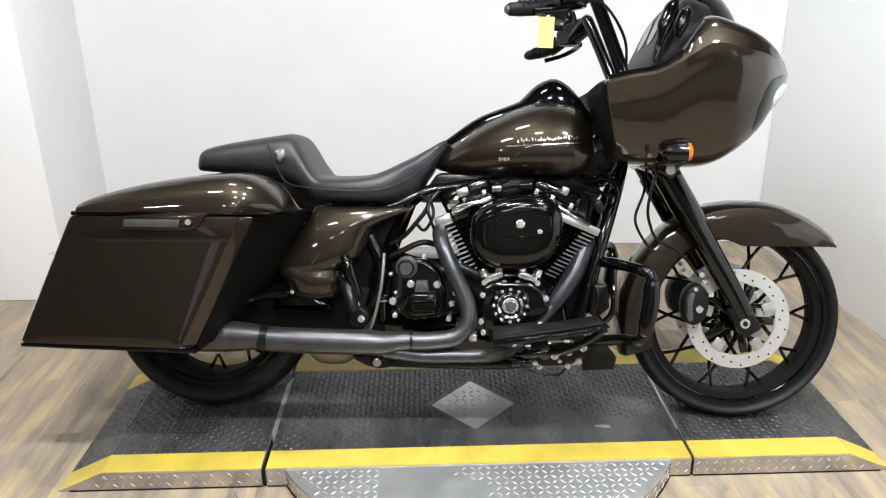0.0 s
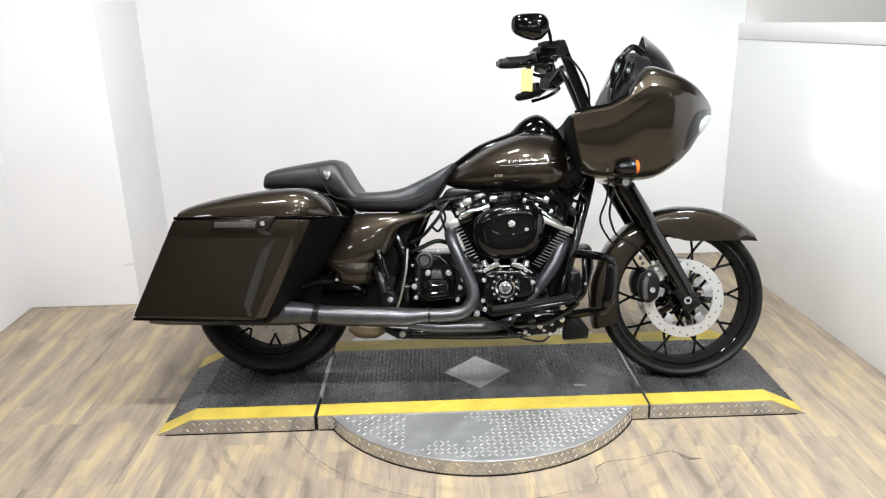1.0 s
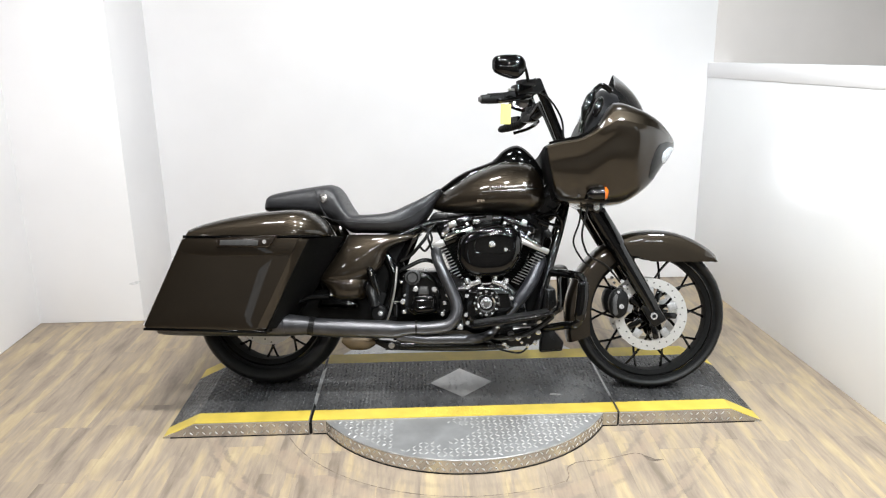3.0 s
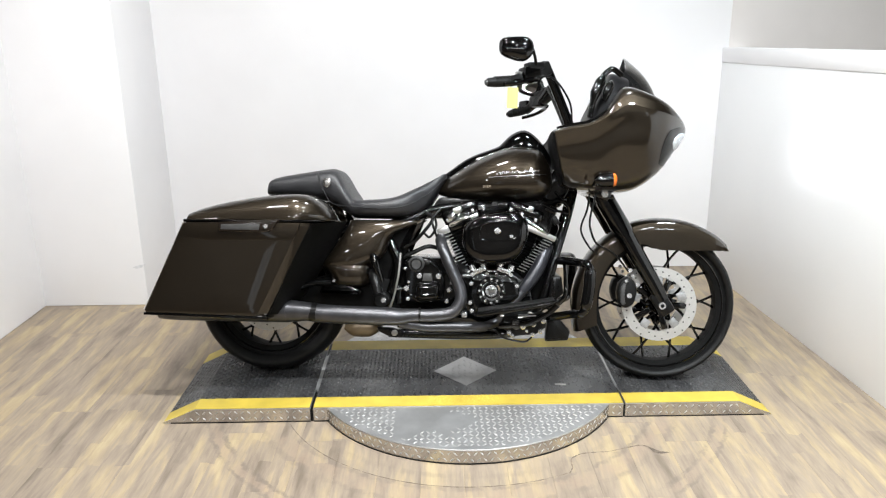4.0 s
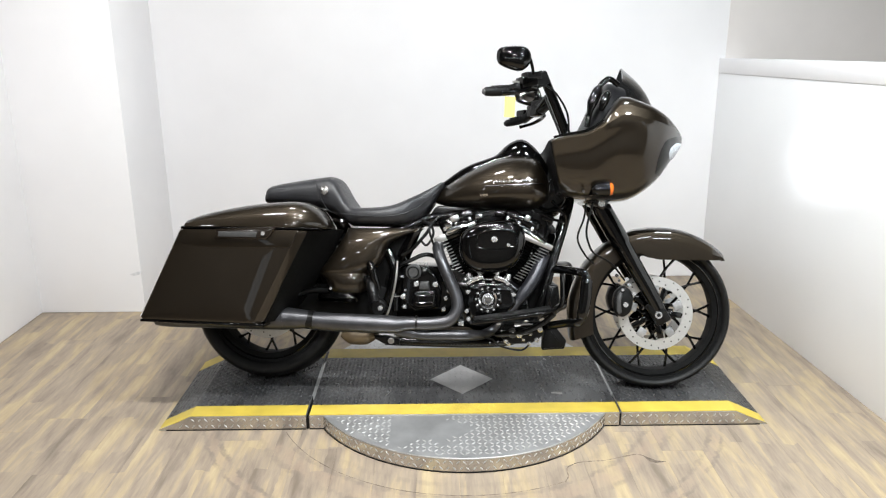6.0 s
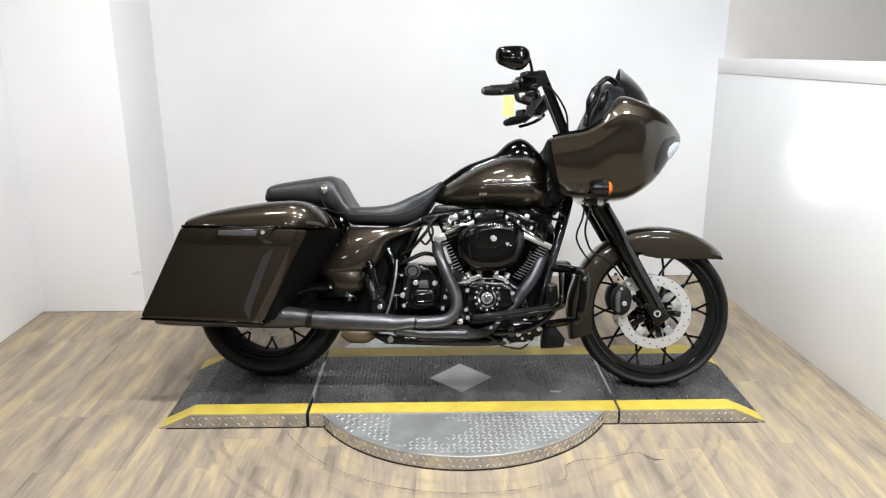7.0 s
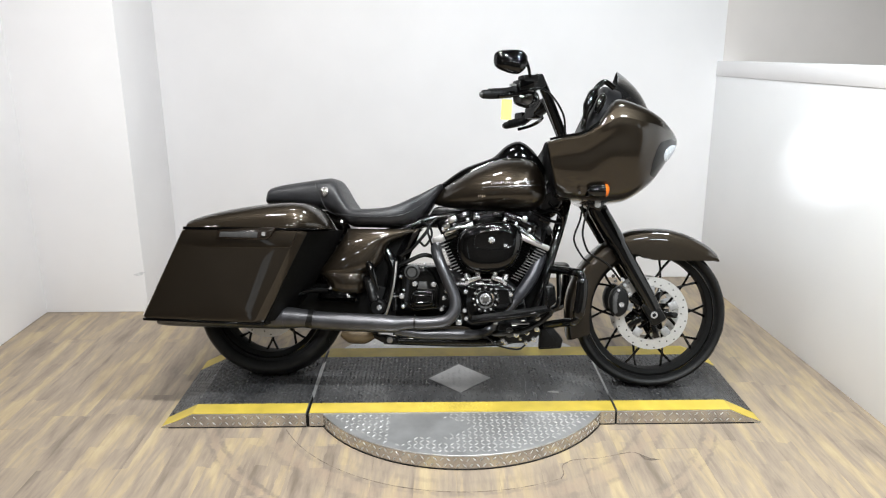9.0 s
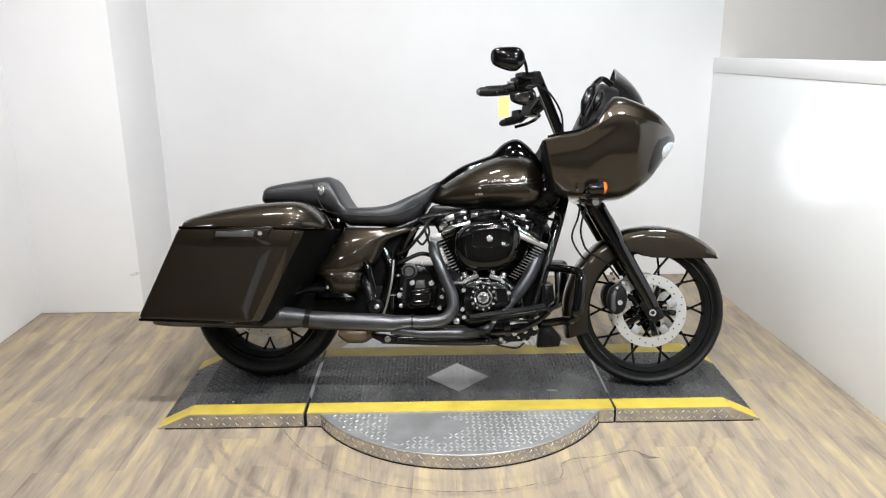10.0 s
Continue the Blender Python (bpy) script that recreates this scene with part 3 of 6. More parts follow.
v, f = lozenges([((x, y, TOP + 0.0025), (a, b, 0), (-b, a, 0), (0, 0, 1)) for x, y, a, b in spots], 0.02, 0.007, 0.0018)
tagged(raw("stripe_tread", v, f, YELLOW, centre), "tread marks showing through the worn yellow stripe", kind="stuff")
diamond = part("diamond", bm, PLATE, centre, "silver tread-plate diamond set in the mat")
spots = tread_grid(-0.14, 0.14, -0.29, 0.0, 0.0255, lambda x, y: abs(x) / 0.118 + abs(y + 0.1455) / 0.122 < 1)
v, f = lozenges([((x, y, TOP + 0.0045), (a, b, 0), (-b, a, 0), (0, 0, 1)) for x, y, a, b in spots], 0.024, 0.0065, 0.0016)
tagged(raw("tread", v, f, PLATE, diamond), "raised silver tread marks", kind="stuff")


# the cut in the floor round the turntable, its torn end and a small flap
def ribbon(points, width, z):
    """A thin flat line along the floor, a little uneven in width."""
    bm = bmesh.new()
    p = [Vector((x, y, z)) for x, y in points]
    left, right = [], []
    for i, q in enumerate(p):
        d = (p[min(i + 1, len(p) - 1)] - p[max(i - 1, 0)]).normalized()
        n = Vector((-d.y, d.x, 0)) * width * random.uniform(0.08, 0.7)
        left.append(bm.verts.new(q + n))
        right.append(bm.verts.new(q - n))
    for i in range(len(p) - 1):
        bm.faces.new((left[i], left[i + 1], right[i + 1], right[i]))
    return bm


random.seed(11)
CUT = material("dirt in a floor cut", (0.15, 0.12, 0.095), 0.8, 0.0, 0.0, 0.2, scale=40, vary=0.4)
arc = [(0.778 * math.sin(a), MID - 0.778 * math.cos(a)) for a in np.linspace(-1.12, 0.445, 70)]
torn = [tuple(q) for q in spline([(0.336, -0.836), (0.352, -0.80), (0.356, -0.75), (0.385, -0.722), (0.41, -0.711), (0.46, -0.704), (0.495, -0.702), (0.539, -0.689), (0.59, -0.672), (0.629, -0.662), (0.652, -0.672)], 4)]
part("floor_cut", ribbon(arc, 0.0036, 0.0007), CUT, floor, "dark cut line in the floor round the turntable")
part("floor_cut", ribbon(torn, 0.005, 0.0008), CUT, floor, "torn edge of the floor covering")
flap = bmesh.new()
flap.faces.new([flap.verts.new((x, y, 0.0012)) for x, y in ((0.65, -0.668), (0.664, -0.713), (0.688, -0.721), (0.726, -0.714), (0.69, -0.705), (0.672, -0.69))])
part("floor_cut", flap, CUT, floor, "small dark tear in the floor")
scrap = thing("tape_scrap", "small torn scrap of silver tape on the black mat", "tape scrap", pose(0.39, -0.286, TOP + 0.0022, 0, 0, -8))
part("strip", prism(bmesh.new(), [(-0.023, 0.0), (-0.02, 0.0016), (0.0, 0.0024), (0.019, 0.0016), (0.023, 0.0)], -0.006, 0.006, 0.0004), STEEL, scrap)

# ---- the motorcycle: x ahead, y to its left, z up, from the rear tyre's foot ----
AT = pose(-0.83, -0.085, 0.06, 0, 0, -4.6) @ pose(0, 0, 0, -14.5)
bike = thing("motorcycle", "dark brown metallic touring motorcycle with glossy black engine, leaning slightly", "motorcycle", AT)
RW, FW = (0.0, 0.325), (1.633, 0.314)


def spline_corner(o, r=0.16):
    """Rounds the corners of an outline a little."""
    p = np.array(o, float)
    out = []
    n = len(p)
    for i in range(n):
        a, b, c = p[i - 1], p[i], p[(i + 1) % n]
        d = min(r * np.linalg.norm(a - b), r * np.linalg.norm(c - b), 0.02)
        u, v = b + (a - b) / np.linalg.norm(a - b) * d, b + (c - b) / np.linalg.norm(c - b) * d
        for t in (0, 0.33, 0.67, 1):
            out.append(tuple((1 - t) ** 2 * u + 2 * t * (1 - t) * b + t * t * v))
    return out


def tyre_profile(r, w, rim):
    pts = [(rim, -w * 0.66), (rim + (r - rim) * 0.18, -w * 0.88), (rim + (r - rim) * 0.5, -w), (r - (r - rim) * 0.3, -w * 0.87), (r - (r - rim) * 0.09, -w * 0.5), (r, 0)]
    pts = pts + [(a, -b) for a, b in pts[-2::-1]]
    return list(map(tuple, spline(pts, 3)))


def wheel(centre, r, w, rim, name, spokes, phase):
    cx, cz = centre
    wh = part(name, lathe(bmesh.new(), [(rim - 0.035, -w * 0.55), (rim - 0.012, -w * 0.66), (rim + 0.006, -w * 0.7), (rim + 0.008, -w * 0.6), (rim - 0.016, -w * 0.4), (rim - 0.022, 0), (rim - 0.016, w * 0.4), (rim + 0.008, w * 0.6), (rim + 0.006, w * 0.7), (rim - 0.012, w * 0.66), (rim - 0.035, w * 0.55), (rim - 0.038, 0)], cx, cz, 72), FLAT, bike, "black cast wheel")
    for sd in (-1, 1):
        part("rim_lip", lathe(bmesh.new(), [(rim - 0.012 + 0.004 * math.cos(q), sd * w * 0.665 + 0.0035 * math.sin(q)) for q in np.arange(8) * math.pi / 4], cx, cz, 72), BLACK, wh, "gloss black rim lip")
    part("tyre", lathe(bmesh.new(), tyre_profile(r, w, rim), cx, cz, 96), RUBBER, wh, "black tyre with worn tread")
    grooves = bmesh.new()
    crown = sorted((b, a) for a, b in tyre_profile(r, w, rim) if b >= 0 and a > (r + rim) / 2)
    for j in range(18):
        for s in (-1, 1):
            a = 2 * math.pi * (j + (0.5 if s > 0 else 0)) / 18
            pts = []
            for k, yy in enumerate((0.12, 0.32, 0.52, 0.68, 0.8)):
                b, rr = a + k * 0.05, between(crown, yy * w) - 0.0012
                pts.append((cx + rr * math.cos(b), s * w * yy, cz + rr * math.sin(b)))
            tube(grooves, pts, 0.0022, 5, 2)
    tagged(part("tread_groove", grooves, DARK, wh), kind="stuff")
    part("hub", lathe(bmesh.new(), [(0.014, -0.062), (0.038, -0.062), (0.045, -0.045), (0.034, -0.02), (0.034, 0.02), (0.045, 0.045), (0.038, 0.062), (0.014, 0.062)], cx, cz, 32), BLACK, wh)
    for j in range(spokes):
        a = 2 * math.pi * j / spokes + phase
        ca, sa = math.cos(a), math.sin(a)

        def at(q, side, y):
            return (cx + q * ca - side * sa, y, cz + q * sa + side * ca)

        out = rim - 0.026
        for s in (-1, 1):
            rod = [at(0.035, -0.03 * s, 0.03 * s), at(0.1, -0.026 * s, 0.022 * s), at(out * 0.77, 0.002 * s, 0.008 * s), at(out, 0.031 * s, 0.002 * s)]
            part("spoke", tube(bmesh.new(), rod, [0.0085, 0.0062, 0.005, 0.0056], 8, 2), BLACK, wh)
        part("rim_stud", tube(bmesh.new(), [(at(out - 0.002, 0.055, -w * 0.52)), (at(out + 0.006, 0.055, -w * 0.56))], 0.004, 8, 1), BOLT, wh)
    return wh


def brake_disc(centre, y, ro, ri, parent, holes=30):
    cx, cz = centre
    d = part("brake_disc", lathe(bmesh.new(), [(ri, y - 0.0025), (ro, y - 0.0025), (ro, y + 0.0025), (ri, y + 0.0025)], cx, cz, 72), DISC_STEEL, parent, "drilled steel brake disc")
    me = bpy.data.meshes.new("hole")
    bm = drum(bmesh.new(), 0, 0, 0.0032, -0.0032, 0.0032, 8)
    bm.to_mesh(me)
    bm.free()
    me.materials.append(DARK)
    for j in range(holes):
        a = 2 * math.pi * j / holes
        q = ri + (ro - ri) * (0.3, 0.55, 0.8)[j % 3]
        hole = new("hole", me)
        hole.parent = d
        hole.location = (cx + q * math.cos(a), y, cz + q * math.sin(a))
    for j in range(5):
        a = 2 * math.pi * j / 5 + 0.35
        bm = bmesh.new()
        box(bm, -0.019, 0.019, -0.0035, 0.0035, -0.017, 0.017, 0.003, pose(cx + (ri - 0.014) * math.cos(a), y, cz + (ri - 0.014) * math.sin(a), 0, -math.degrees(a), 0))
        part("carrier_lug", bm, LUG, d)
        bm = bmesh.new()
        box(bm, 0.03, ri - 0.004, -0.006, 0.006, -0.012, 0.012, 0.003, pose(cx, y + 0.004, cz, 0, -math.degrees(a) + 24, 0))
        part("carrier_arm", bm, BLACK, d)
    return d


front_wheel = wheel(FW, 0.318, 0.064, 0.276, "front_wheel", 10, 0.03)
rear_wheel = wheel(RW, 0.326, 0.088, 0.252, "rear_wheel", 10, 0.314)
brake_disc(FW, -0.074, 0.152, 0.111, bike)
brake_disc(FW, 0.074, 0.152, 0.111, bike)
brake_disc(RW, -0.075, 0.148, 0.095, bike)


# fenders
def fender(arc, half, drop, cx, cz):
    """A rounded mudguard: (angle in degrees, radius, side drop) along its length."""
    rings = []
    for deg, r, side in arc:
        a = radians(deg)
        out = []
        for y, dr in ((-1.0, -side), (-1.02, -side * 0.5), (-1.0, -min(0.03, side * 0.7)), (-0.95, -min(0.014, side * 0.5)), (-0.8, -0.004), (-0.4, 0.004), (0, 0.006), (0.4, 0.004), (0.8, -0.004), (0.95, -min(0.014, side * 0.5)), (1.0, -min(0.03, side * 0.7)), (1.02, -side * 0.5), (1.0, -side)):
            out.append((cx + (r + dr) * math.cos(a), y * half, cz + (r + dr) * math.sin(a)))
        inner = []
        for y, dr in ((0.95, -side), (0.95, -min(0.02, side * 0.8)), (0.6, -0.009), (0, -0.004), (-0.6, -0.009), (-0.95, -min(0.02, side * 0.8)), (-0.95, -side)):
            inner.append((cx + (r + dr) * math.cos(a), y * half, cz + (r + dr) * math.sin(a)))
        rings.append(out + inner)
    bm = bmesh.new()
    loft(bm, rings, 4)
    return bm


ARC = [(39.0, 0.356, 0.006), (40.5, 0.364, 0.02), (43, 0.368, 0.042), (50, 0.366, 0.075), (60, 0.361, 0.104), (70, 0.357, 0.12), (80, 0.353, 0.127), (90, 0.35, 0.126), (98, 0.349, 0.11), (108, 0.349, 0.09), (125, 0.348, 0.084), (145, 0.347, 0.088), (165, 0.347, 0.092), (182, 0.35, 0.095), (196, 0.358, 0.095), (200, 0.36, 0.094)]
part("front_fender", fender(ARC, 0.083, 0.1, *FW), PAINT, bike, "brown metallic front fender")
part("rear_fender", fender([(20, 0.37, 0.06), (45, 0.38, 0.1), (70, 0.4, 0.1), (95, 0.41, 0.1), (120, 0.405, 0.1), (150, 0.39, 0.1), (175, 0.385, 0.1)], 0.105, 0.1, *RW), PAINT, bike, "brown metallic rear fender between the bags")

# fork: sliders, tubes, yokes, calipers
for s in (-1, 1):
    leg = part("fork_leg", tube(bmesh.new(), [(1.338, s * 0.118, 0.845), (1.448, s * 0.118, 0.66), (1.592, s * 0.118, 0.418), (1.637, s * 0.118, 0.335)], [0.036, 0.035, 0.031, 0.027], 20, 3), BLACK, bike, "gloss black fork leg")
    bm = bmesh.new()
    box(bm, -0.032, 0.032, -0.022, 0.022, -0.05, 0.05, 0.012, pose(1.636, s * 0.116, 0.322, 0, -32, 0))
    part("axle_clamp", bm, SATIN, leg)
    bm = bmesh.new()
    drum(bm, FW[0], FW[1], 0.0145, s * 0.144, s * 0.1, 20, 0)
    part("axle_nut", bm, BOLT, leg, "bright axle end")
    bm = bmesh.new()
    drum(bm, FW[0], FW[1], 0.0075, s * 0.1455, s * 0.13, 16, 0)
    part("axle_hole", bm, DARK, leg)
    part("fork_cover", tube(bmesh.new(), [(1.398, s * 0.118, 0.744), (1.482, s * 0.118, 0.602)], 0.0395, 20, 1), BLACK, leg)
    cal = part("brake_caliper", prism(bmesh.new(), spline_corner([(1.466, 0.408), (1.498, 0.43), (1.528, 0.41), (1.538, 0.37), (1.526, 0.318), (1.494, 0.297), (1.466, 0.31), (1.453, 0.36)], 0.4), s * 0.122, s * 0.06, 0.012), DARK, bike, "black brake caliper")
    part("caliper_cap", prism(bmesh.new(), [(1.468, 0.385), (1.482, 0.404), (1.49, 0.398), (1.484, 0.36), (1.488, 0.32), (1.478, 0.312), (1.468, 0.325)], s * 0.126, s * 0.12, 0.002), GREYCAST, cal, "grey cast rib")
    for bx, bz, br in ((1.503, 0.352, 0.0105), (1.49, 0.412, 0.006), (1.505, 0.456, 0.008), (1.515, 0.434, 0.007), (1.535, 0.397, 0.008)):
        bm = bmesh.new()
        drum(bm, bx, bz, br, s * 0.131, s * 0.118, 12, 0)
        part("bolt", bm, BOLT, cal)
bm = bmesh.new()
box(bm, -0.05, 0.06, -0.165, 0.165, -0.03, 0.03, 0.014, pose(1.365, 0, 0.785, 0, 30, 0))
yoke = part("fork_yoke", bm, BLACK, bike)
for s in (-1, 1):
    bm = bmesh.new()
    drum(bm, 1.392, 0.762, 0.0135, s * 0.176, s * 0.15, 20, 0)
    part("pinch_bolt", bm, BOLT, yoke, "large bright clamp bolt")
bm = bmesh.new()
box(bm, -0.05, 0.05, -0.1, 0.1, -0.12, 0.1, 0.02, pose(1.235, 0, 0.83, 0, 30, 0))
part("steering_head", bm, BLACK, bike)

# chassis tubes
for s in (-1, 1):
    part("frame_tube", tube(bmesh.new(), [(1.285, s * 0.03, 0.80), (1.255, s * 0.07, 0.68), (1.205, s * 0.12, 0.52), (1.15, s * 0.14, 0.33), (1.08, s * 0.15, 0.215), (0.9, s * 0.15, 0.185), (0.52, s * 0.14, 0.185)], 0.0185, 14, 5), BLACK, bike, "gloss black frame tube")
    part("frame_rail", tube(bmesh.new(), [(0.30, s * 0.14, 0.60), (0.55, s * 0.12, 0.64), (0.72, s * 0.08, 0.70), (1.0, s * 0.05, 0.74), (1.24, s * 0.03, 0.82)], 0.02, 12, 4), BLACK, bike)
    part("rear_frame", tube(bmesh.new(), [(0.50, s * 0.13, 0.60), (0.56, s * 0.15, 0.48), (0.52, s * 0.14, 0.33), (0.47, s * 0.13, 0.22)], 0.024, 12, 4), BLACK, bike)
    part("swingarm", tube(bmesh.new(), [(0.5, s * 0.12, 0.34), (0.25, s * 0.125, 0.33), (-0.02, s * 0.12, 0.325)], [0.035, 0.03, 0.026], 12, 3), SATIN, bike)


# tank
def tank_rings(top, bot, half, xs, n=28, power=2.5, lean=0.0):
    rings = []
    e = egg(n, power)
    for x in xs:
        t, b, h = between(top, x), between(bot, x), between(half, x)
        mid = b + (t - b) * 0.42
        ring = []
        for y, z in e:
            zz = mid + (t - mid) * z if z > 0 else mid + (mid - b) * z
            ring.append((x, h * y * (1 - 0.18 * max(z, 0) ** 1.5), zz))
        rings.append(ring)
    return rings


dense = lambda pts: [tuple(p) for p in spline(pts, 6)]
tank = part("fuel_tank", loft(bmesh.new(), tank_rings(
    dense([(0.70, 0.785), (0.76, 0.838), (0.87, 0.908), (0.98, 0.955), (1.06, 0.968), (1.13, 0.955), (1.175, 0.905), (1.192, 0.85)]),
    dense([(0.70, 0.765), (0.76, 0.748), (0.87, 0.735), (0.98, 0.728), (1.06, 0.726), (1.13, 0.73), (1.175, 0.755), (1.192, 0.79)]),
    dense([(0.70, 0.03), (0.76, 0.085), (0.87, 0.138), (0.98, 0.166), (1.06, 0.174), (1.13, 0.168), (1.175, 0.135), (1.192, 0.08)]),
    [0.70, 0.71, 0.73, 0.76, 0.80, 0.84, 0.88, 0.92, 0.96, 1.0, 1.04, 1.08, 1.11, 1.135, 1.155, 1.17, 1.18, 1.188, 1.192])), PAINT, bike, "brown metallic teardrop fuel tank", sharp=50)
part("console", loft(bmesh.new(), tank_rings(
    dense([(0.735, 0.845), (0.84, 0.918), (0.96, 0.965), (0.985, 0.985), (1.02, 1.018), (1.07, 1.037), (1.11, 1.02), (1.15, 0.98), (1.185, 0.925)]),
    [(0.735, 0.80), (1.185, 0.86)],
    dense([(0.735, 0.02), (0.84, 0.042), (0.96, 0.05), (0.985, 0.056), (1.02, 0.066), (1.07, 0.072), (1.11, 0.07), (1.15, 0.06), (1.185, 0.04)]),
    list(np.linspace(0.735, 1.185, 26)), 20, 2.6)), BLACK, tank, "gloss black tank console with a raised gauge", sharp=50)
# tank emblem: plain silver bars over a thin line
def tank_side(x, z):
    """The tank's right-hand surface at x and z."""
    tp = between(dense([(0.70, 0.785), (0.76, 0.838), (0.87, 0.908), (0.98, 0.955), (1.06, 0.968), (1.13, 0.955), (1.175, 0.905), (1.192, 0.85)]), x)
    bt = between(dense([(0.70, 0.765), (0.76, 0.748), (0.87, 0.735), (0.98, 0.728), (1.06, 0.726), (1.13, 0.73), (1.175, 0.755), (1.192, 0.79)]), x)
    h = between(dense([(0.70, 0.03), (0.76, 0.085), (0.87, 0.138), (0.98, 0.166), (1.06, 0.174), (1.13, 0.168), (1.175, 0.135), (1.192, 0.08)]), x)
    mid = bt + (tp - bt) * 0.42
    q = (z - mid) / (tp - mid) if z > mid else (z - mid) / (mid - bt)
    return -h * max(0.0, 1 - abs(q) ** 2.5) ** 0.4 * (1 - 0.18 * max(q, 0) ** 1.5)


line = []
for x in np.linspace(0.79, 1.15, 10):
    zs = np.linspace(0.8, 0.97, 120)
    line.append((x, -0.06, float(max(z for z in zs if tank_side(x, z) < -0.06)) + 0.001))
part("console_trim", tube(bmesh.new(), line, 0.0026, 8, 4), CHROME, tank, "thin bright seam beside the console")
random.seed(9)
def emblem_bar(x0, x1, z0, z1, name):
    bm = bmesh.new()
    xm, zm = (x0 + x1) / 2, (z0 + z1) / 2
    ym = tank_side(xm, zm)
    slope = (tank_side(x1, zm) - tank_side(x0, zm)) / (x1 - x0)
    tilt = (tank_side(xm, zm + 0.01) - tank_side(xm, zm - 0.01)) / 0.02
    c = [[bm.verts.new((x, ym + slope * (x - xm) + tilt * (z - zm) - d, z)) for x, z in ((x0, z0), (x1, z0), (x1, z1), (x0, z1))] for d in (-0.004, 0.003)]
    for j in range(4):
        bm.faces.new((c[0][j], c[0][(j + 1) % 4], c[1][(j + 1) % 4], c[1][j]))
    bm.faces.new(c[1])
    return part(name, bm, SILVER, tank, "" if name == "emblem_bar" else "silver emblem line")


x = 0.958
while x < 1.135:
    w = random.uniform(0.002, 0.006)
    h = random.uniform(0.005, 0.013)
    z = 0.838 + (x - 0.95) * 0.06 + random.uniform(0, 0.006)
    emblem_bar(x, x + w, z, z + h, "emblem_bar")
    x += w + random.uniform(0.003, 0.006)
for j in range(9):
    emblem_bar(0.925 + j * 0.026, 0.950 + j * 0.026, 0.8285 + j * 0.0013, 0.8312 + j * 0.0013, "emblem_line")
for j in range(4):
    emblem_bar(0.905 + j * 0.008, 0.911 + j * 0.008, 0.787 + 0.002 * (j % 2), 0.797, "emblem_bar")

# seat
ST = dense([(0.004, 0.79), (0.012, 0.816), (0.04, 0.83), (0.12, 0.846), (0.25, 0.866), (0.282, 0.866), (0.308, 0.846), (0.358, 0.762), (0.405, 0.747), (0.53, 0.757), (0.62, 0.796), (0.69, 0.832), (0.74, 0.857), (0.75, 0.85)])
SB = [(0.004, 0.752), (0.13, 0.742), (0.25, 0.73), (0.32, 0.69), (0.37, 0.658), (0.60, 0.655), (0.655, 0.675), (0.70, 0.74), (0.735, 0.80), (0.75, 0.825)]
SH = dense([(0.004, 0.125), (0.018, 0.143), (0.05, 0.15), (0.17, 0.152), (0.3, 0.155), (0.36, 0.165), (0.42, 0.185), (0.52, 0.19), (0.6, 0.165), (0.67, 0.115), (0.72, 0.085), (0.75, 0.06)])
rings = []
for x in list(np.linspace(0.004, 0.75, 96)):
    t, b, h = between(ST, x), between(SB, x), between(SH, x)
    mid = (t + b) / 2
    rings.append([(x, h * y, mid + (t - b) / 2 * z - (0.012 * (1 - y * y) if z > 0 and x > 0.36 else 0)) for y, z in egg(30, 3.2)])
seat = part("seat", loft(bmesh.new(), rings), VINYL, bike, "black vinyl two-up seat with raised passenger pad", sharp=60)
part("seam", tube(bmesh.new(), [(0.222, -0.1535, 0.845), (0.25, -0.156, 0.77), (0.285, -0.158, 0.72), (0.36, -0.184, 0.708), (0.5, -0.192, 0.70), (0.6, -0.168, 0.715), (0.68, -0.112, 0.765), (0.73, -0.082, 0.815)], 0.0016, 6, 4), VINYL, seat)
shield = prism(bmesh.new(), [(0.248, 0.818), (0.262, 0.824), (0.277, 0.82), (0.278, 0.797), (0.263, 0.783), (0.249, 0.795)], -0.163, -0.14, 0.001)
badge = part("badge", shield, SILVER, seat, "small silver shield badge")
part("badge_centre", prism(bmesh.new(), [(0.256, 0.812), (0.27, 0.813), (0.27, 0.8), (0.263, 0.793), (0.256, 0.8)], -0.1645, -0.15, 0.0008), STEEL, seat)


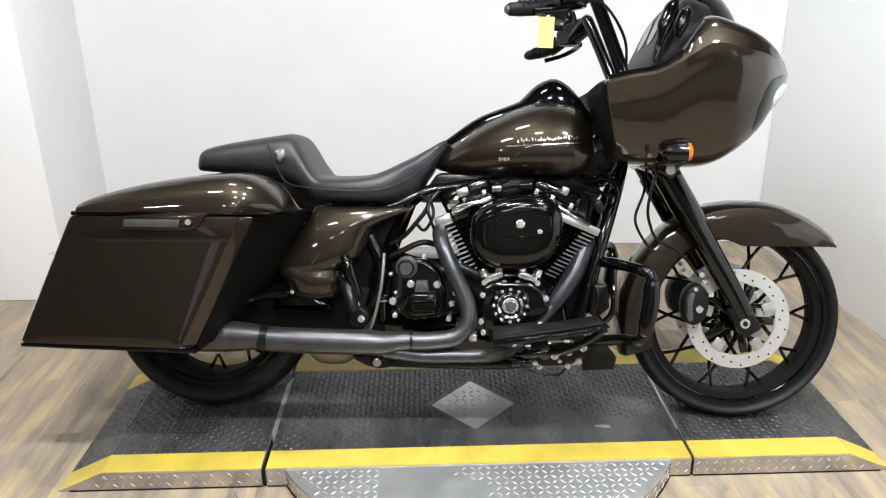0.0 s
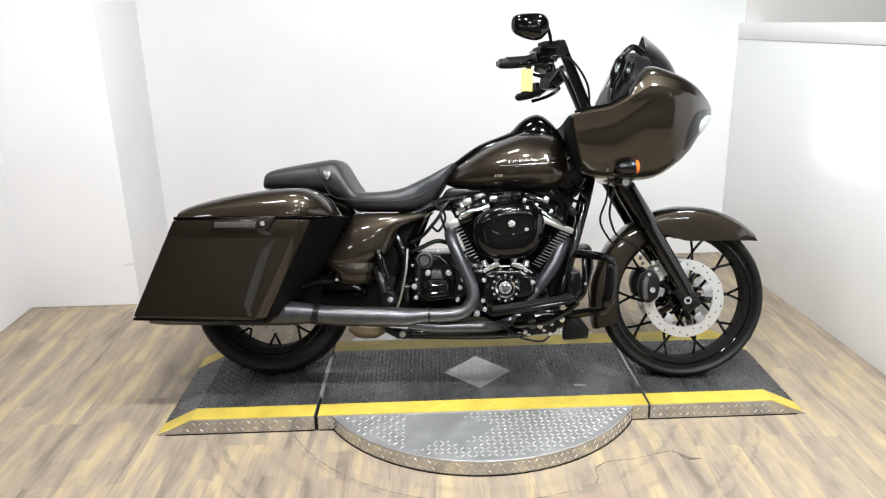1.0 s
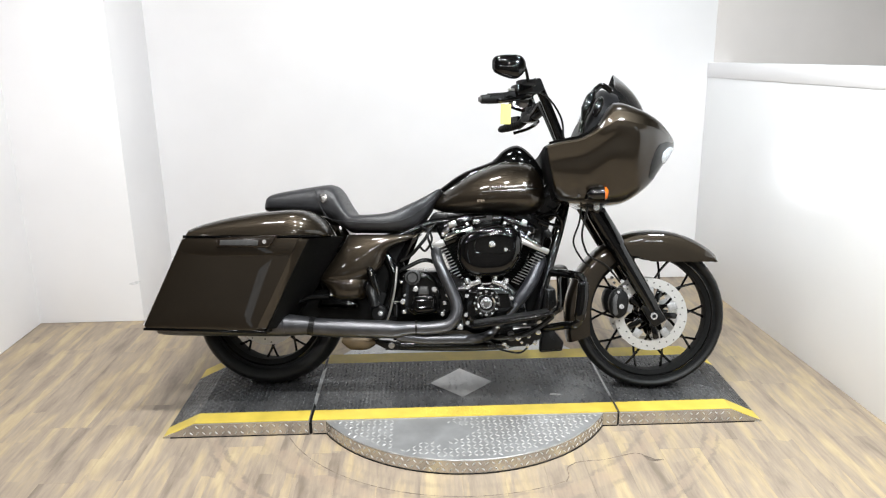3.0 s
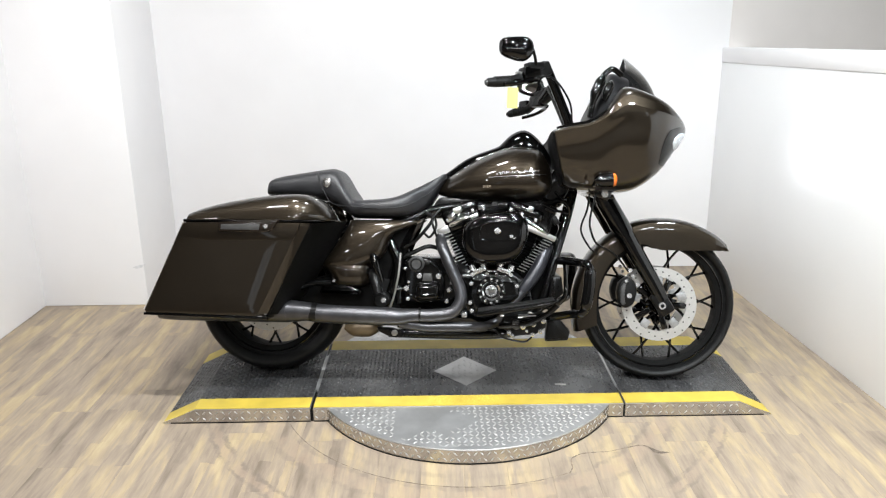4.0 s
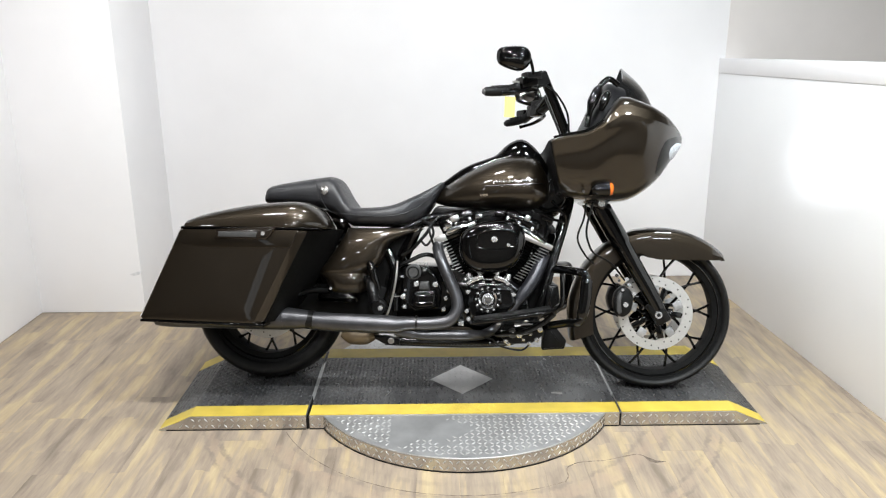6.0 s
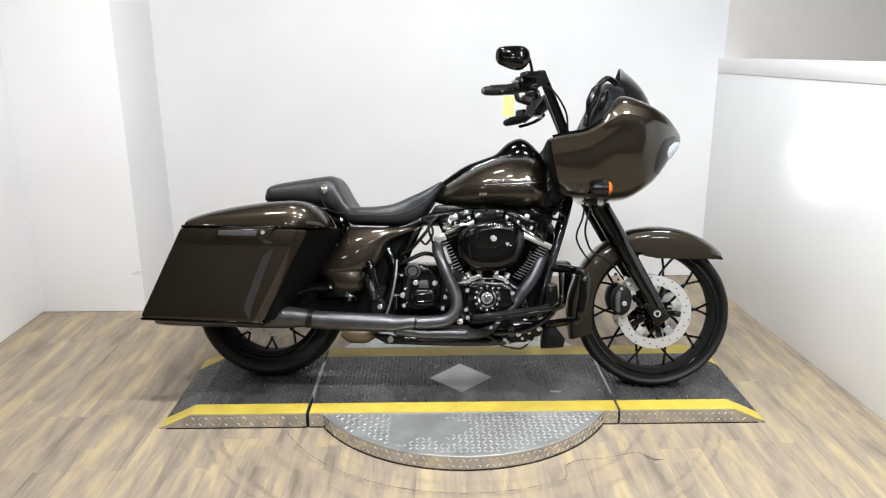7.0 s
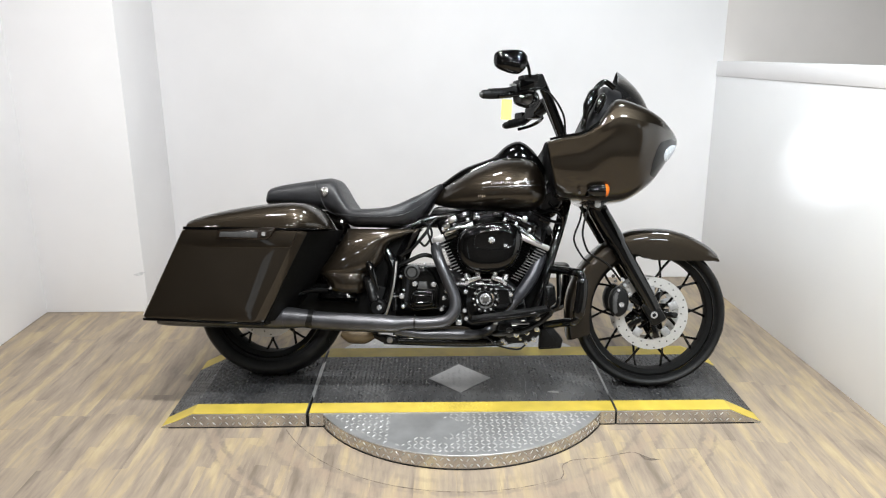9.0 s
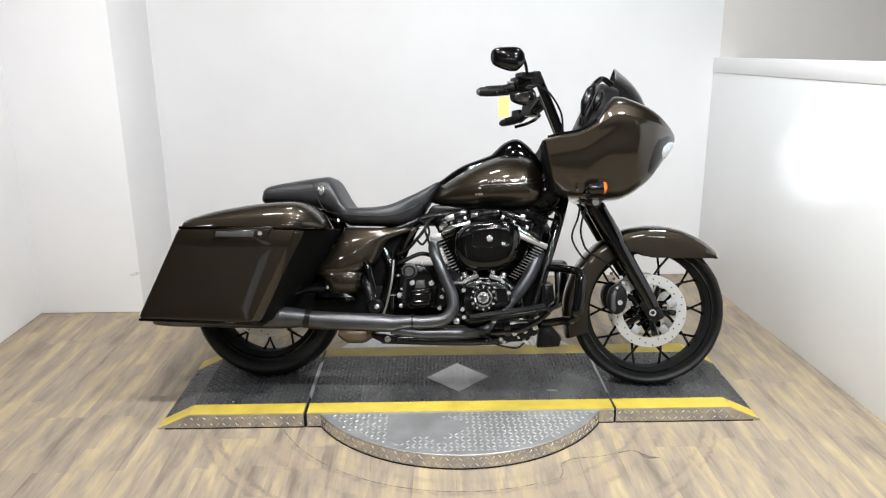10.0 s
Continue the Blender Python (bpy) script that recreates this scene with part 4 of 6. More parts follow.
# saddlebags
def saddlebag(side):
    s = side
    near = [(-0.236, 0.641), (-0.392, 0.300), (-0.385, 0.291), (0.044, 0.2815), (0.057, 0.292), (0.143, 0.470), (0.224, 0.641)]
    lip = [(-0.236, 0.641), (-0.393, 0.299), (-0.386, 0.29), (0.072, 0.280), (0.088, 0.291), (0.176, 0.470), (0.26, 0.641)]
    full = [(-0.232, 0.648), (-0.398, 0.292), (-0.39, 0.279), (0.095, 0.268), (0.115, 0.280), (0.252, 0.470), (0.343, 0.648)]
    inner = [(-0.22, 0.648), (-0.37, 0.292), (-0.36, 0.279), (0.095, 0.268), (0.118, 0.280), (0.252, 0.470), (0.345, 0.648)]

    def ring(o, y, shrink=0.0):
        cx, cz = (sum(p[k] for p in o) / len(o) for k in (0, 1))
        return [(cx + (x - cx) * (1 - shrink), s * y, cz + (z - cz) * (1 - shrink)) for x, z in spline_corner(o)]

    rings = [ring(near, 0.4238, 0.92), ring(near, 0.4235, 0.7), ring(near, 0.4228, 0.45), ring(near, 0.4215, 0.24), ring(near, 0.4199, 0.1), ring(near, 0.4189, 0.03), ring(near, 0.4181, 0.01), ring(near, 0.4165, 0.0), ring(lip, 0.406), ring(lip, 0.4), ring([(x - 0.012, z) for x, z in full], 0.225), ring(inner, 0.2), ring(inner, 0.165)]
    body = part("saddlebag", loft(bmesh.new(), rings), PAINT, bike, "brown metallic stretched hard saddlebag", sharp=28)
    # front face of the brown bag, its shade put in as matt black
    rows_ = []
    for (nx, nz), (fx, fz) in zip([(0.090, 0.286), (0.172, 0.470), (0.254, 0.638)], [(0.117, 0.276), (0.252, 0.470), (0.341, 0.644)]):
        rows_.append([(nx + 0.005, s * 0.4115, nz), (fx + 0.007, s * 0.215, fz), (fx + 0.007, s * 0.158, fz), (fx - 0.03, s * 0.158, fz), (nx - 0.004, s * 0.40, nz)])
    part("front_face", loft(bmesh.new(), rows_, 4), FLAT, body, "front face of the bag, its shade put in as matt black", sharp=40)
    # raised upper panel above the crease
    up = [(-0.226, 0.640), (-0.252, 0.585), (-0.14, 0.571), (0.186, 0.574), (0.194, 0.578), (0.222, 0.640)]
    part("upper_panel", prism(bmesh.new(), up, s * 0.4245, s * 0.41, 0.003), PAINT, body)
    rows_ = [[(x - 0.001, s * 0.4162, z), (x - 0.009, s * 0.406, z), (x - 0.009, s * 0.3, z), (x + 0.01, s * 0.3, z), (x + 0.01, s * 0.41, z)] for x, z in ((-0.2365, 0.639), (-0.392, 0.301))]
    part("edge_strip", loft(bmesh.new(), rows_, 6), CHROME, body, "bright rear edge strip", sharp=25)
    part("bottom_strip", prism(bmesh.new(), [(-0.395, 0.291), (-0.395, 0.281), (0.09, 0.269), (0.09, 0.281)], s * 0.42, s * 0.3, 0.003), BLACK, body)
    # lid
    top = dense([(-0.219, 0.662), (-0.213, 0.68), (-0.14, 0.706), (-0.04, 0.728), (0.083, 0.746), (0.17, 0.752), (0.225, 0.748), (0.267, 0.73), (0.298, 0.7), (0.318, 0.664)])
    rl = []
    for x in [-0.219, -0.217, -0.213, -0.207, -0.19, -0.16, -0.12, -0.06, 0.0, 0.06, 0.12, 0.17, 0.2, 0.225, 0.25, 0.275, 0.293, 0.308, 0.318]:
        t = between(top, x)
        out = 0.424 - 0.09 * max(0.0, (x - 0.18) / 0.138) ** 2
        prof = [(out - 0.004, 0.648), (out, 0.653), (out - 0.002, 0.653 + (t - 0.653) * 0.35), (out - 0.016, 0.653 + (t - 0.653) * 0.7), (out - 0.045, 0.653 + (t - 0.653) * 0.92), (out - 0.09, t), (0.26, t + 0.002), (0.2, t - 0.004), (0.165, t - 0.02), (0.16, 0.648)]
        rl.append([(x, s * y, max(z, 0.648)) for y, z in prof])
    lid = part("lid", loft(bmesh.new(), rl), PAINT, body, "brown metallic saddlebag lid", sharp=40)
    part("lid_seal", prism(bmesh.new(), [(-0.226, 0.643), (-0.226, 0.65), (0.30, 0.651), (0.30, 0.645)], s * 0.4225, s * 0.2, 0.001), BLACK, body)
    latch = part("latch", prism(bmesh.new(), [(-0.092, 0.641), (-0.096, 0.606), (0.098, 0.604), (0.116, 0.614), (0.142, 0.652), (0.11, 0.653)], s * 0.44, s * 0.41, 0.006), LATCH, body, "dark brown latch handle with a round lock")
    part("latch_grip", prism(bmesh.new(), [(-0.08, 0.634), (-0.083, 0.613), (0.066, 0.612), (0.07, 0.634)], s * 0.4415, s * 0.43, 0.003), GREYCAST, body)
    bm = bmesh.new()
    drum(bm, 0.092, 0.627, 0.008, s * 0.4425, s * 0.43, 16, 0)
    part("lock", bm, BOLT, body, "small silver key lock")
    bm = bmesh.new()
    box(bm, -0.238, -0.22, min(s * 0.34, s * 0.415), max(s * 0.34, s * 0.415), 0.640, 0.652, 0.003)
    part("hinge", bm, BLACK, body)
    return body


saddlebag(-1)
saddlebag(1)
part("bag_rail", tube(bmesh.new(), [(0.30, -0.24, 0.40), (0.22, -0.25, 0.395), (0.15, -0.25, 0.37)], 0.012, 10, 4), BLACK, bike)


# side covers: height, rear edge, front edge and how far the skin stands out
COVER = ((0.652, 0.36, 0.655, 0.192), (0.64, 0.358, 0.64, 0.207), (0.622, 0.352, 0.602, 0.219), (0.597, 0.338, 0.548, 0.229), (0.566, 0.318, 0.527, 0.2355), (0.535, 0.296, 0.516, 0.239), (0.511, 0.279, 0.505, 0.24), (0.49, 0.262, 0.481, 0.239), (0.477, 0.251, 0.463, 0.2355), (0.47, 0.247, 0.456, 0.2315),
         (0.464, 0.25, 0.453, 0.2335), (0.453, 0.262, 0.451, 0.236), (0.438, 0.279, 0.451, 0.2365), (0.419, 0.287, 0.449, 0.2345), (0.4, 0.291, 0.446, 0.2285), (0.387, 0.297, 0.437, 0.2175), (0.378, 0.309, 0.422, 0.198), (0.373, 0.325, 0.405, 0.17))


def side_cover(s):
    rings = []
    for z, rear, front, d in COVER:
        w = front - rear
        prof = [(rear, 0.11), (rear, d - 0.05), (rear + 0.004, d - 0.034), (rear + 0.013, d - 0.021), (rear + w * 0.14, d - 0.0115), (rear + w * 0.27, d - 0.0045), (rear + w * 0.42, d - 0.0007), (rear + w * 0.55, d), (rear + w * 0.68, d - 0.0022), (rear + w * 0.8, d - 0.0085), (rear + w * 0.9, d - 0.018), (front - 0.004, d - 0.034), (front, d - 0.05), (front, 0.11)]
        rings.append([(x, s * y, z) for x, y in prof])
    return part("side_cover", loft(bmesh.new(), rings, 2), PAINT, bike, "brown metallic side cover", sharp=60)


side_cover(-1)
side_cover(1)

# fairing
FT = dense([(1.145, 1.00), (1.166, 1.03), (1.237, 1.052), (1.31, 1.068), (1.36, 1.105), (1.395, 1.15), (1.445, 1.192), (1.53, 1.165), (1.61, 1.122), (1.66, 1.078), (1.69, 1.045), (1.712, 1.02)])
FB = dense([(1.145, 0.965), (1.167, 0.905), (1.19, 0.845), (1.222, 0.796), (1.267, 0.781), (1.34, 0.777), (1.417, 0.777), (1.505, 0.79), (1.592, 0.847), (1.644, 0.911), (1.685, 0.968), (1.712, 1.0)])
FH = dense([(1.145, 0.36), (1.167, 0.367), (1.20, 0.371), (1.237, 0.373), (1.31, 0.374), (1.40, 0.377), (1.48, 0.377), (1.54, 0.368), (1.58, 0.349), (1.612, 0.322), (1.644, 0.285), (1.67, 0.247), (1.69, 0.21), (1.705, 0.165), (1.712, 0.10)])
FX = [1.219, 1.2215, 1.225, 1.232] + list(np.linspace(1.242, 1.69, 46)) + [1.695, 1.7, 1.705, 1.709, 1.712]
TUCKED = [(0, -0.02), (0.4, -0.015), (0.68, 0.03), (0.775, 0.13), (0.84, 0.27), (0.885, 0.44), (0.915, 0.62), (0.96, 0.73), (1.0, 0.81), (0.985, 0.838), (0.90, 0.868), (0.70, 0.87), (0.4, 0.86), (0.2, 0.85)]
UPRIGHT = [(0, -0.03), (0.42, -0.026), (0.66, 0.02), (0.80, 0.12), (0.885, 0.26), (0.945, 0.42), (0.98, 0.57), (0.995, 0.68), (1.0, 0.745), (0.986, 0.785), (0.962, 0.86), (0.84, 0.93), (0.5, 0.985), (0.2, 1.0)]


def half_section(x):
    """One side of the shell; the edge below its top comes in soon behind the dash, the flank fills out further forward."""
    slow, fast = (max(0.0, min(1.0, v)) for v in ((x - 1.30) / 0.3, (x - 1.33) / 0.1))
    slow, fast = (v * v * (3 - 2 * v) for v in (slow, fast))
    s = []
    for k, ((a, b), (c, d)) in enumerate(zip(TUCKED, UPRIGHT)):
        w = slow if k < 5 else fast if k > 6 else (slow + fast) / 2
        s.append((a * (1 - w) + c * w, b * (1 - w) + d * w))
    return np.concatenate([spline(s[:9], 4), spline(s[9:], 3)])


rings, crease = [], []
for k, x in enumerate(FX):
    # the rear rim slants: its top lies further back than its foot
    w = min(1.0, max(0.0, (1.35 - x) / 0.12))
    t, b, h = between(FT, x - 0.056 * w), between(FB, x), between(FH, x)
    inset = (0.985, 0.995, 1.0)[min(k, 2)]
    mid = (t + b) / 2
    r = []
    for y, z in half_section(x):
        zz = mid + (b + (t - b) * z - mid) * inset
        r.append((x - 0.24 * w * (zz - 0.796), -h * y * inset, zz))
    crease.append(Vector(r[35]))
    rings.append(r + [(px, -py, pz) for px, py, pz in r[:0:-1]])
rear_rim = [Vector(p) for p in rings[0]]
fairing = part("fairing", loft(bmesh.new(), rings), PAINT, bike, "brown metallic shark-nose front fairing", sharp=16)
bm = bmesh.new()
rings = []
for x, t, h in ((1.312, 1.06, 0.26), (1.328, 1.1, 0.275), (1.35, 1.15, 0.28), (1.372, 1.2, 0.28), (1.392, 1.235, 0.28), (1.415, 1.248, 0.272), (1.47, 1.23, 0.25)):
    ring = []
    for y, z in egg(26, 3.4):
        ring.append((x, h * y, 1.0 + (t - 1.0) * (0.5 + 0.5 * z)))
    rings.append(ring)
dash = part("inner_fairing", loft(bm, rings, 3), DASH, fairing, "satin dark grey inner fairing with gauges", sharp=50)
for gy, gz, gr in ((-0.19, 1.15, 0.04), (-0.07, 1.17, 0.05), (0.07, 1.17, 0.05), (0.19, 1.15, 0.04)):
    bm = bmesh.new()
    gx = 1.361 + (gz - 1.17) * 0.44 + (0.013 if abs(gy) > 0.1 else 0.0)
    tube(bm, [(gx - 0.004, gy, gz + 0.0017), (gx + 0.037, gy, gz - 0.016)], gr, 24, 1)
    part("gauge", bm, BLACK, fairing, "round black gauge")
heart = sum(rear_rim, Vector()) / len(rear_rim)
back = [[heart + (p - heart) * k + Vector((d, 0, 0)) for p in rear_rim] for d, k in ((0.004, 0.995), (-0.0015, 1.0), (-0.004, 0.985), (-0.0045, 0.3))]
part("rear_panel", loft(bmesh.new(), back), FLAT, fairing, "matt black panel closing the fairing's rear")
part("dash_lip", tube(bmesh.new(), [p + Vector((0, 0.004, 0.003)) for p in crease[3:18:2]], 0.0065, 8, 3), BLACK, fairing)
for pts, r in (([(1.312, -0.3, 1.05), (1.318, -0.3, 1.084), (1.337, -0.288, 1.15), (1.36, -0.282, 1.205), (1.382, -0.278, 1.23), (1.402, -0.276, 1.237), (1.435, -0.27, 1.215)], 0.011),):
    part("dash_rib", tube(bmesh.new(), pts, r, 12, 5), BLACK, fairing, "gloss black dash rib")
# two pods added in place of the dash recess's glossy rim
for pts, rad in (([(1.318, -0.318, 1.095), (1.33, -0.315, 1.14), (1.35, -0.30, 1.185), (1.368, -0.275, 1.215)], [0.008, 0.02, 0.02, 0.008]),
                 ([(1.362, -0.325, 1.11), (1.372, -0.322, 1.14), (1.385, -0.312, 1.17), (1.392, -0.30, 1.185)], [0.008, 0.017, 0.016, 0.007])):
    part("rim_pod", tube(bmesh.new(), pts, rad, 18, 5), BLACK, fairing, "gloss black oval pod standing in for the dash recess's glossy rim")
# windshield
rings = []
for u in np.linspace(0, 1, 9):
    front, back = [], []
    for q in np.linspace(-1, 1, 21):
        p0 = np.array((1.628 - 0.18 * abs(q) ** 1.6, 0.175 * q, 1.15 + 0.052 * abs(q) ** 1.5))
        p1 = np.array((1.487 - 0.016 * abs(q) ** 1.5, 0.14 * q, 1.336 - 0.07 * abs(q) ** 1.15))
        w = p0 * (1 - u) + p1 * u + np.array((0.018, 0, 0.009)) * math.sin(math.pi * u) * (1 - q * q)
        front.append(w)
        back.append(w - np.array((0.004, 0, 0.002)))
    rings.append(front + back[::-1])
part("windshield", loft(bmesh.new(), rings), SMOKE, bike, "short dark smoked windshield", sharp=60)
# headlamps, flush with the shell
def shell(x, z):
    """The fairing's half width at x and z."""
    t, b, h = between(FT, x), between(FB, x), between(FH, x)
    return h * float(np.interp((z - b) / (t - b), [p[1] for p in half_section(x)], [p[0] for p in half_section(x)]))


def flush(outline, s, lift, crown):
    """A thin crowned cover that follows the fairing's skin."""
    p = spline_corner(outline, 0.3)
    cx, cz = (sum(q[k] for q in p) / len(p) for k in (0, 1))
    rings = []
    for k, up in ((1.0, -0.004), (1.0, lift * 0.6), (0.95, lift), (0.75, lift + crown * 0.5), (0.45, lift + crown * 0.85), (0.1, lift + crown)):
        ring = []
        for x, z in p:
            x, z = cx + (x - cx) * k, cz + (z - cz) * k
            ring.append((x + up * 0.6, s * (shell(min(x, 1.711), z) + up), z))
        rings.append(ring)
    return loft(bmesh.new(), rings)


for s in (-1, 1):
    part("headlamp_bezel", flush([(1.612, 1.0), (1.662, 1.02), (1.704, 1.011), (1.705, 0.985), (1.684, 0.952), (1.652, 0.902), (1.604, 0.866), (1.576, 0.874), (1.58, 0.925), (1.594, 0.972)], s, 0.002, 0.002), BLACK, fairing, "black headlamp surround")
    part("headlamp", flush([(1.634, 0.975), (1.66, 0.996), (1.695, 1.002), (1.698, 0.984), (1.68, 0.957), (1.662, 0.936), (1.636, 0.934), (1.626, 0.95)], s, 0.005, 0.006), LENS, fairing, "clear headlamp lens")
# turn signals
for s in (-1, 1):
    part("signal_stalk", tube(bmesh.new(), [(1.31, s * 0.14, 0.80), (1.33, s * 0.24, 0.80), (1.345, s * 0.285, 0.803)], 0.013, 10, 3), BLACK, bike)
    sig = part("turn_signal", tube(bmesh.new(), [(1.335, s * 0.305, 0.808), (1.35, s * 0.305, 0.81), (1.38, s * 0.305, 0.812), (1.402, s * 0.305, 0.813)], [0.012, 0.024, 0.027, 0.027], 20, 3), BLACK, bike, "black bullet turn signal")
    part("lens", tube(bmesh.new(), [(1.4, s * 0.305, 0.813), (1.412, s * 0.305, 0.814), (1.418, s * 0.305, 0.814)], [0.026, 0.023, 0.012], 20, 2), AMBER, sig, "amber lens")
    bm = bmesh.new()
    drum(bm, 1.303, 0.803, 0.006, s * 0.315, s * 0.29, 12, 0)
    part("mount_bolt", bm, CHROME, sig)

# handlebar
for s in (-1, 1):
    part("handlebar", tube(bmesh.new(), [(1.25, s * 0.19, 1.0), (1.228, s * 0.2, 1.06), (1.187, s * 0.22, 1.16), (1.153, s * 0.236, 1.24), (1.146, s * 0.241, 1.25), (1.138, s * 0.25, 1.246), (1.095, s * 0.31, 1.205), (1.03, s * 0.40, 1.168)], [0.019, 0.019, 0.019, 0.019, 0.0185, 0.017, 0.0145, 0.0125], 14, 5), BLACK, bike, "tall gloss black handlebar")
    grip = part("grip", tube(bmesh.new(), [(1.035, s * 0.36, 1.187), (0.99, s * 0.396, 1.17), (0.93, s * 0.43, 1.163), (0.918, s * 0.436, 1.162)], [0.0195, 0.0185, 0.0175, 0.014], 18, 4), RUBBER, bike, "black rubber grip")
    for j in range(7):
        q = 0.945 + j * 0.012
        part("rib", tube(bmesh.new(), [(q, s * (0.436 - (q - 0.918) * 0.62), 1.1625 + (q - 0.918) * 0.15), (q + 0.005, s * (0.436 - (q - 0.913) * 0.62), 1.163 + (q - 0.918) * 0.15)], 0.0205, 16, 1), SATIN, grip)
    part("grip_end", tube(bmesh.new(), [(0.922, s * 0.434, 1.162), (0.912, s * 0.439, 1.161)], [0.012, 0.01], 14, 1), GREYCAST if s < 0 else BLACK, grip)
    bm = bmesh.new()
    box(bm, -0.04, 0.035, -0.028, 0.028, -0.028, 0.026, 0.01, pose(1.07, s * 0.33, 1.205, 0, 0, -s * 38))
    sw = part("switch_housing", bm, BLACK, bike, "black switch housing")
    bm = bmesh.new()
    box(bm, -0.035, 0.035, -0.022, 0.022, -0.014, 0.014, 0.006, pose(1.085, s * 0.325, 1.238, 0, -6, -s * 38))
    part("reservoir", bm, SATIN, sw, "fluid reservoir")
    bm = bmesh.new()
    box(bm, -0.012, 0.012, -0.008, 0.008, -0.004, 0.004, 0.002, pose(1.03, s * 0.372, 1.207, 0, 0, -s * 38))
    part("button", bm, STEEL, sw)
    if s > 0:
        part("clutch_perch", box(bmesh.new(), -0.028, 0.03, -0.021, 0.021, -0.026, 0.03, 0.01, pose(1.003, 0.392, 1.188, 0, 0, -38)), BLACK, sw, "black clutch lever perch")
    bm = bmesh.new()
    box(bm, -0.042, 0.038, -0.024, 0.024, -0.026, 0.028, 0.011, pose(1.112, s * 0.292, 1.226, 0, -28, -s * 38))
    mc = part("master_cylinder", bm, DARK, bike, "black brake master cylinder")
    bm = bmesh.new()
    box(bm, -0.02, 0.018, -0.018, 0.018, 0.027, 0.033, 0.003, pose(1.112, s * 0.292, 1.226, 0, -28, -s * 38))
    part("cap", bm, SATIN, mc)
    part("lever", tube(bmesh.new(), [(1.105, s * 0.345, 1.185), (1.09, s * 0.39, 1.175), (1.05, s * 0.43, 1.16), (1.0, s * 0.46, 1.15), (0.985, s * 0.468, 1.148)], [0.011, 0.009, 0.008, 0.008, 0.009], 10, 4), BLACK, bike, "black control lever")
    part("mirror_stem", tube(bmesh.new(), [(1.094, s * 0.345, 1.24), (1.088, s * 0.355, 1.275), (1.075, s * 0.37, 1.305), (1.05, s * 0.385, 1.307)], 0.006, 10, 4), BLACK, bike)
    rings = []
    for k, (sc, yy) in enumerate(((0.8, 0.0), (0.97, -0.006), (1.0, -0.014), (0.9, -0.026), (0.6, -0.036), (0.2, -0.04))):
        o = [(-0.062, 0.024), (-0.047, 0.041), (0.0, 0.046), (0.035, 0.044), (0.054, 0.026), (0.058, 0.0), (0.05, -0.024), (0.022, -0.042), (-0.02, -0.034), (-0.058, -0.014)]
        rings.append([(1.017 + sc * a - yy * 0.75, s * 0.405 + s * 0.55 * sc * -a * 0.4 + s * yy * 0.9 * -1, 1.284 + sc * 1.05 * b) for a, b in spline(o, 3, True)])
    mir = part("mirror", loft(bmesh.new(), rings), BLACK, bike, "black teardrop mirror housing", sharp=60)
    o = [(-0.052, 0.017), (-0.04, 0.034), (0.0, 0.038), (0.03, 0.036), (0.045, 0.02), (0.046, 0.0), (0.038, -0.016), (0.018, -0.027), (-0.02, -0.02), (-0.046, -0.004)]
    part("mirror_glass", loft(bmesh.new(), [[(1.015 + a + d, s * (0.4045 - 0.22 * a), 1.284 + b) for a, b in spline(o, 3, True)] for d in (-0.001, -0.0025)]), MIRROR, mir, "silvered mirror glass")
part("riser_clamp", box(bmesh.new(), 1.225, 1.30, -0.09, 0.09, 0.955, 1.03, 0.015), BLACK, bike)
# paper tag hung from the grip
tag = bmesh.new()
box(tag, -0.0195, 0.0195, -0.0006, 0.0006, -0.075, 0.0, 0.0004, pose(1.016, -0.452, 1.138, 0, 2, 8), seg=1)
tag = part("paper_tag", tag, TAG, bike, "blank yellow paper tag on a string")
part("string", tube(bmesh.new(), [(1.008, -0.452, 1.13), (1.006, -0.43, 1.16), (1.0, -0.41, 1.188)], 0.001, 5, 3), SATIN, tag)
# the bar is turned a little to the right
TURNED = pose(1.297, 0, 0.004, 0, 0, -6.2) @ pose(-1.27, 0, 0)
for ob in list(bike.children):
    if ob.name.split(".")[0] in ("handlebar", "grip", "switch_housing", "master_cylinder", "lever", "mirror_stem", "mirror", "paper_tag"):
        ob.matrix_basis = TURNED if ob.name.startswith("handlebar") else TURNED @ pose(0.02, 0, 0.002)
# cables
for pts, r in (([(1.09, -0.33, 1.2), (1.17, -0.30, 1.2), (1.24, -0.24, 1.12), (1.255, -0.2, 1.03)], 0.004),
               ([(1.36, -0.16, 0.77), (1.335, -0.165, 0.66), (1.345, -0.16, 0.6), (1.37, -0.15, 0.56), (1.44, -0.13, 0.52), (1.5, -0.12, 0.45)], 0.0045),
               ([(1.34, -0.1, 0.77), (1.325, -0.15, 0.7), (1.3, -0.16, 0.62), (1.335, -0.15, 0.55), (1.37, -0.13, 0.52)], 0.004)):
    part("cable", tube(bmesh.new(), pts, r, 8, 6), SATIN, bike, "thin black cable")

# ---- engine, exhaust and running gear ----
engine = part("engine", prism(bmesh.new(), spline_corner([(0.56, 0.21), (1.08, 0.20), (1.13, 0.27), (1.10, 0.40), (1.02, 0.47), (0.86, 0.47), (0.80, 0.50), (0.60, 0.50), (0.54, 0.44), (0.53, 0.27)]), -0.15, 0.15, 0.02), BLACK, bike, "black v-twin engine")
CRANK = (0.945, 0.365)


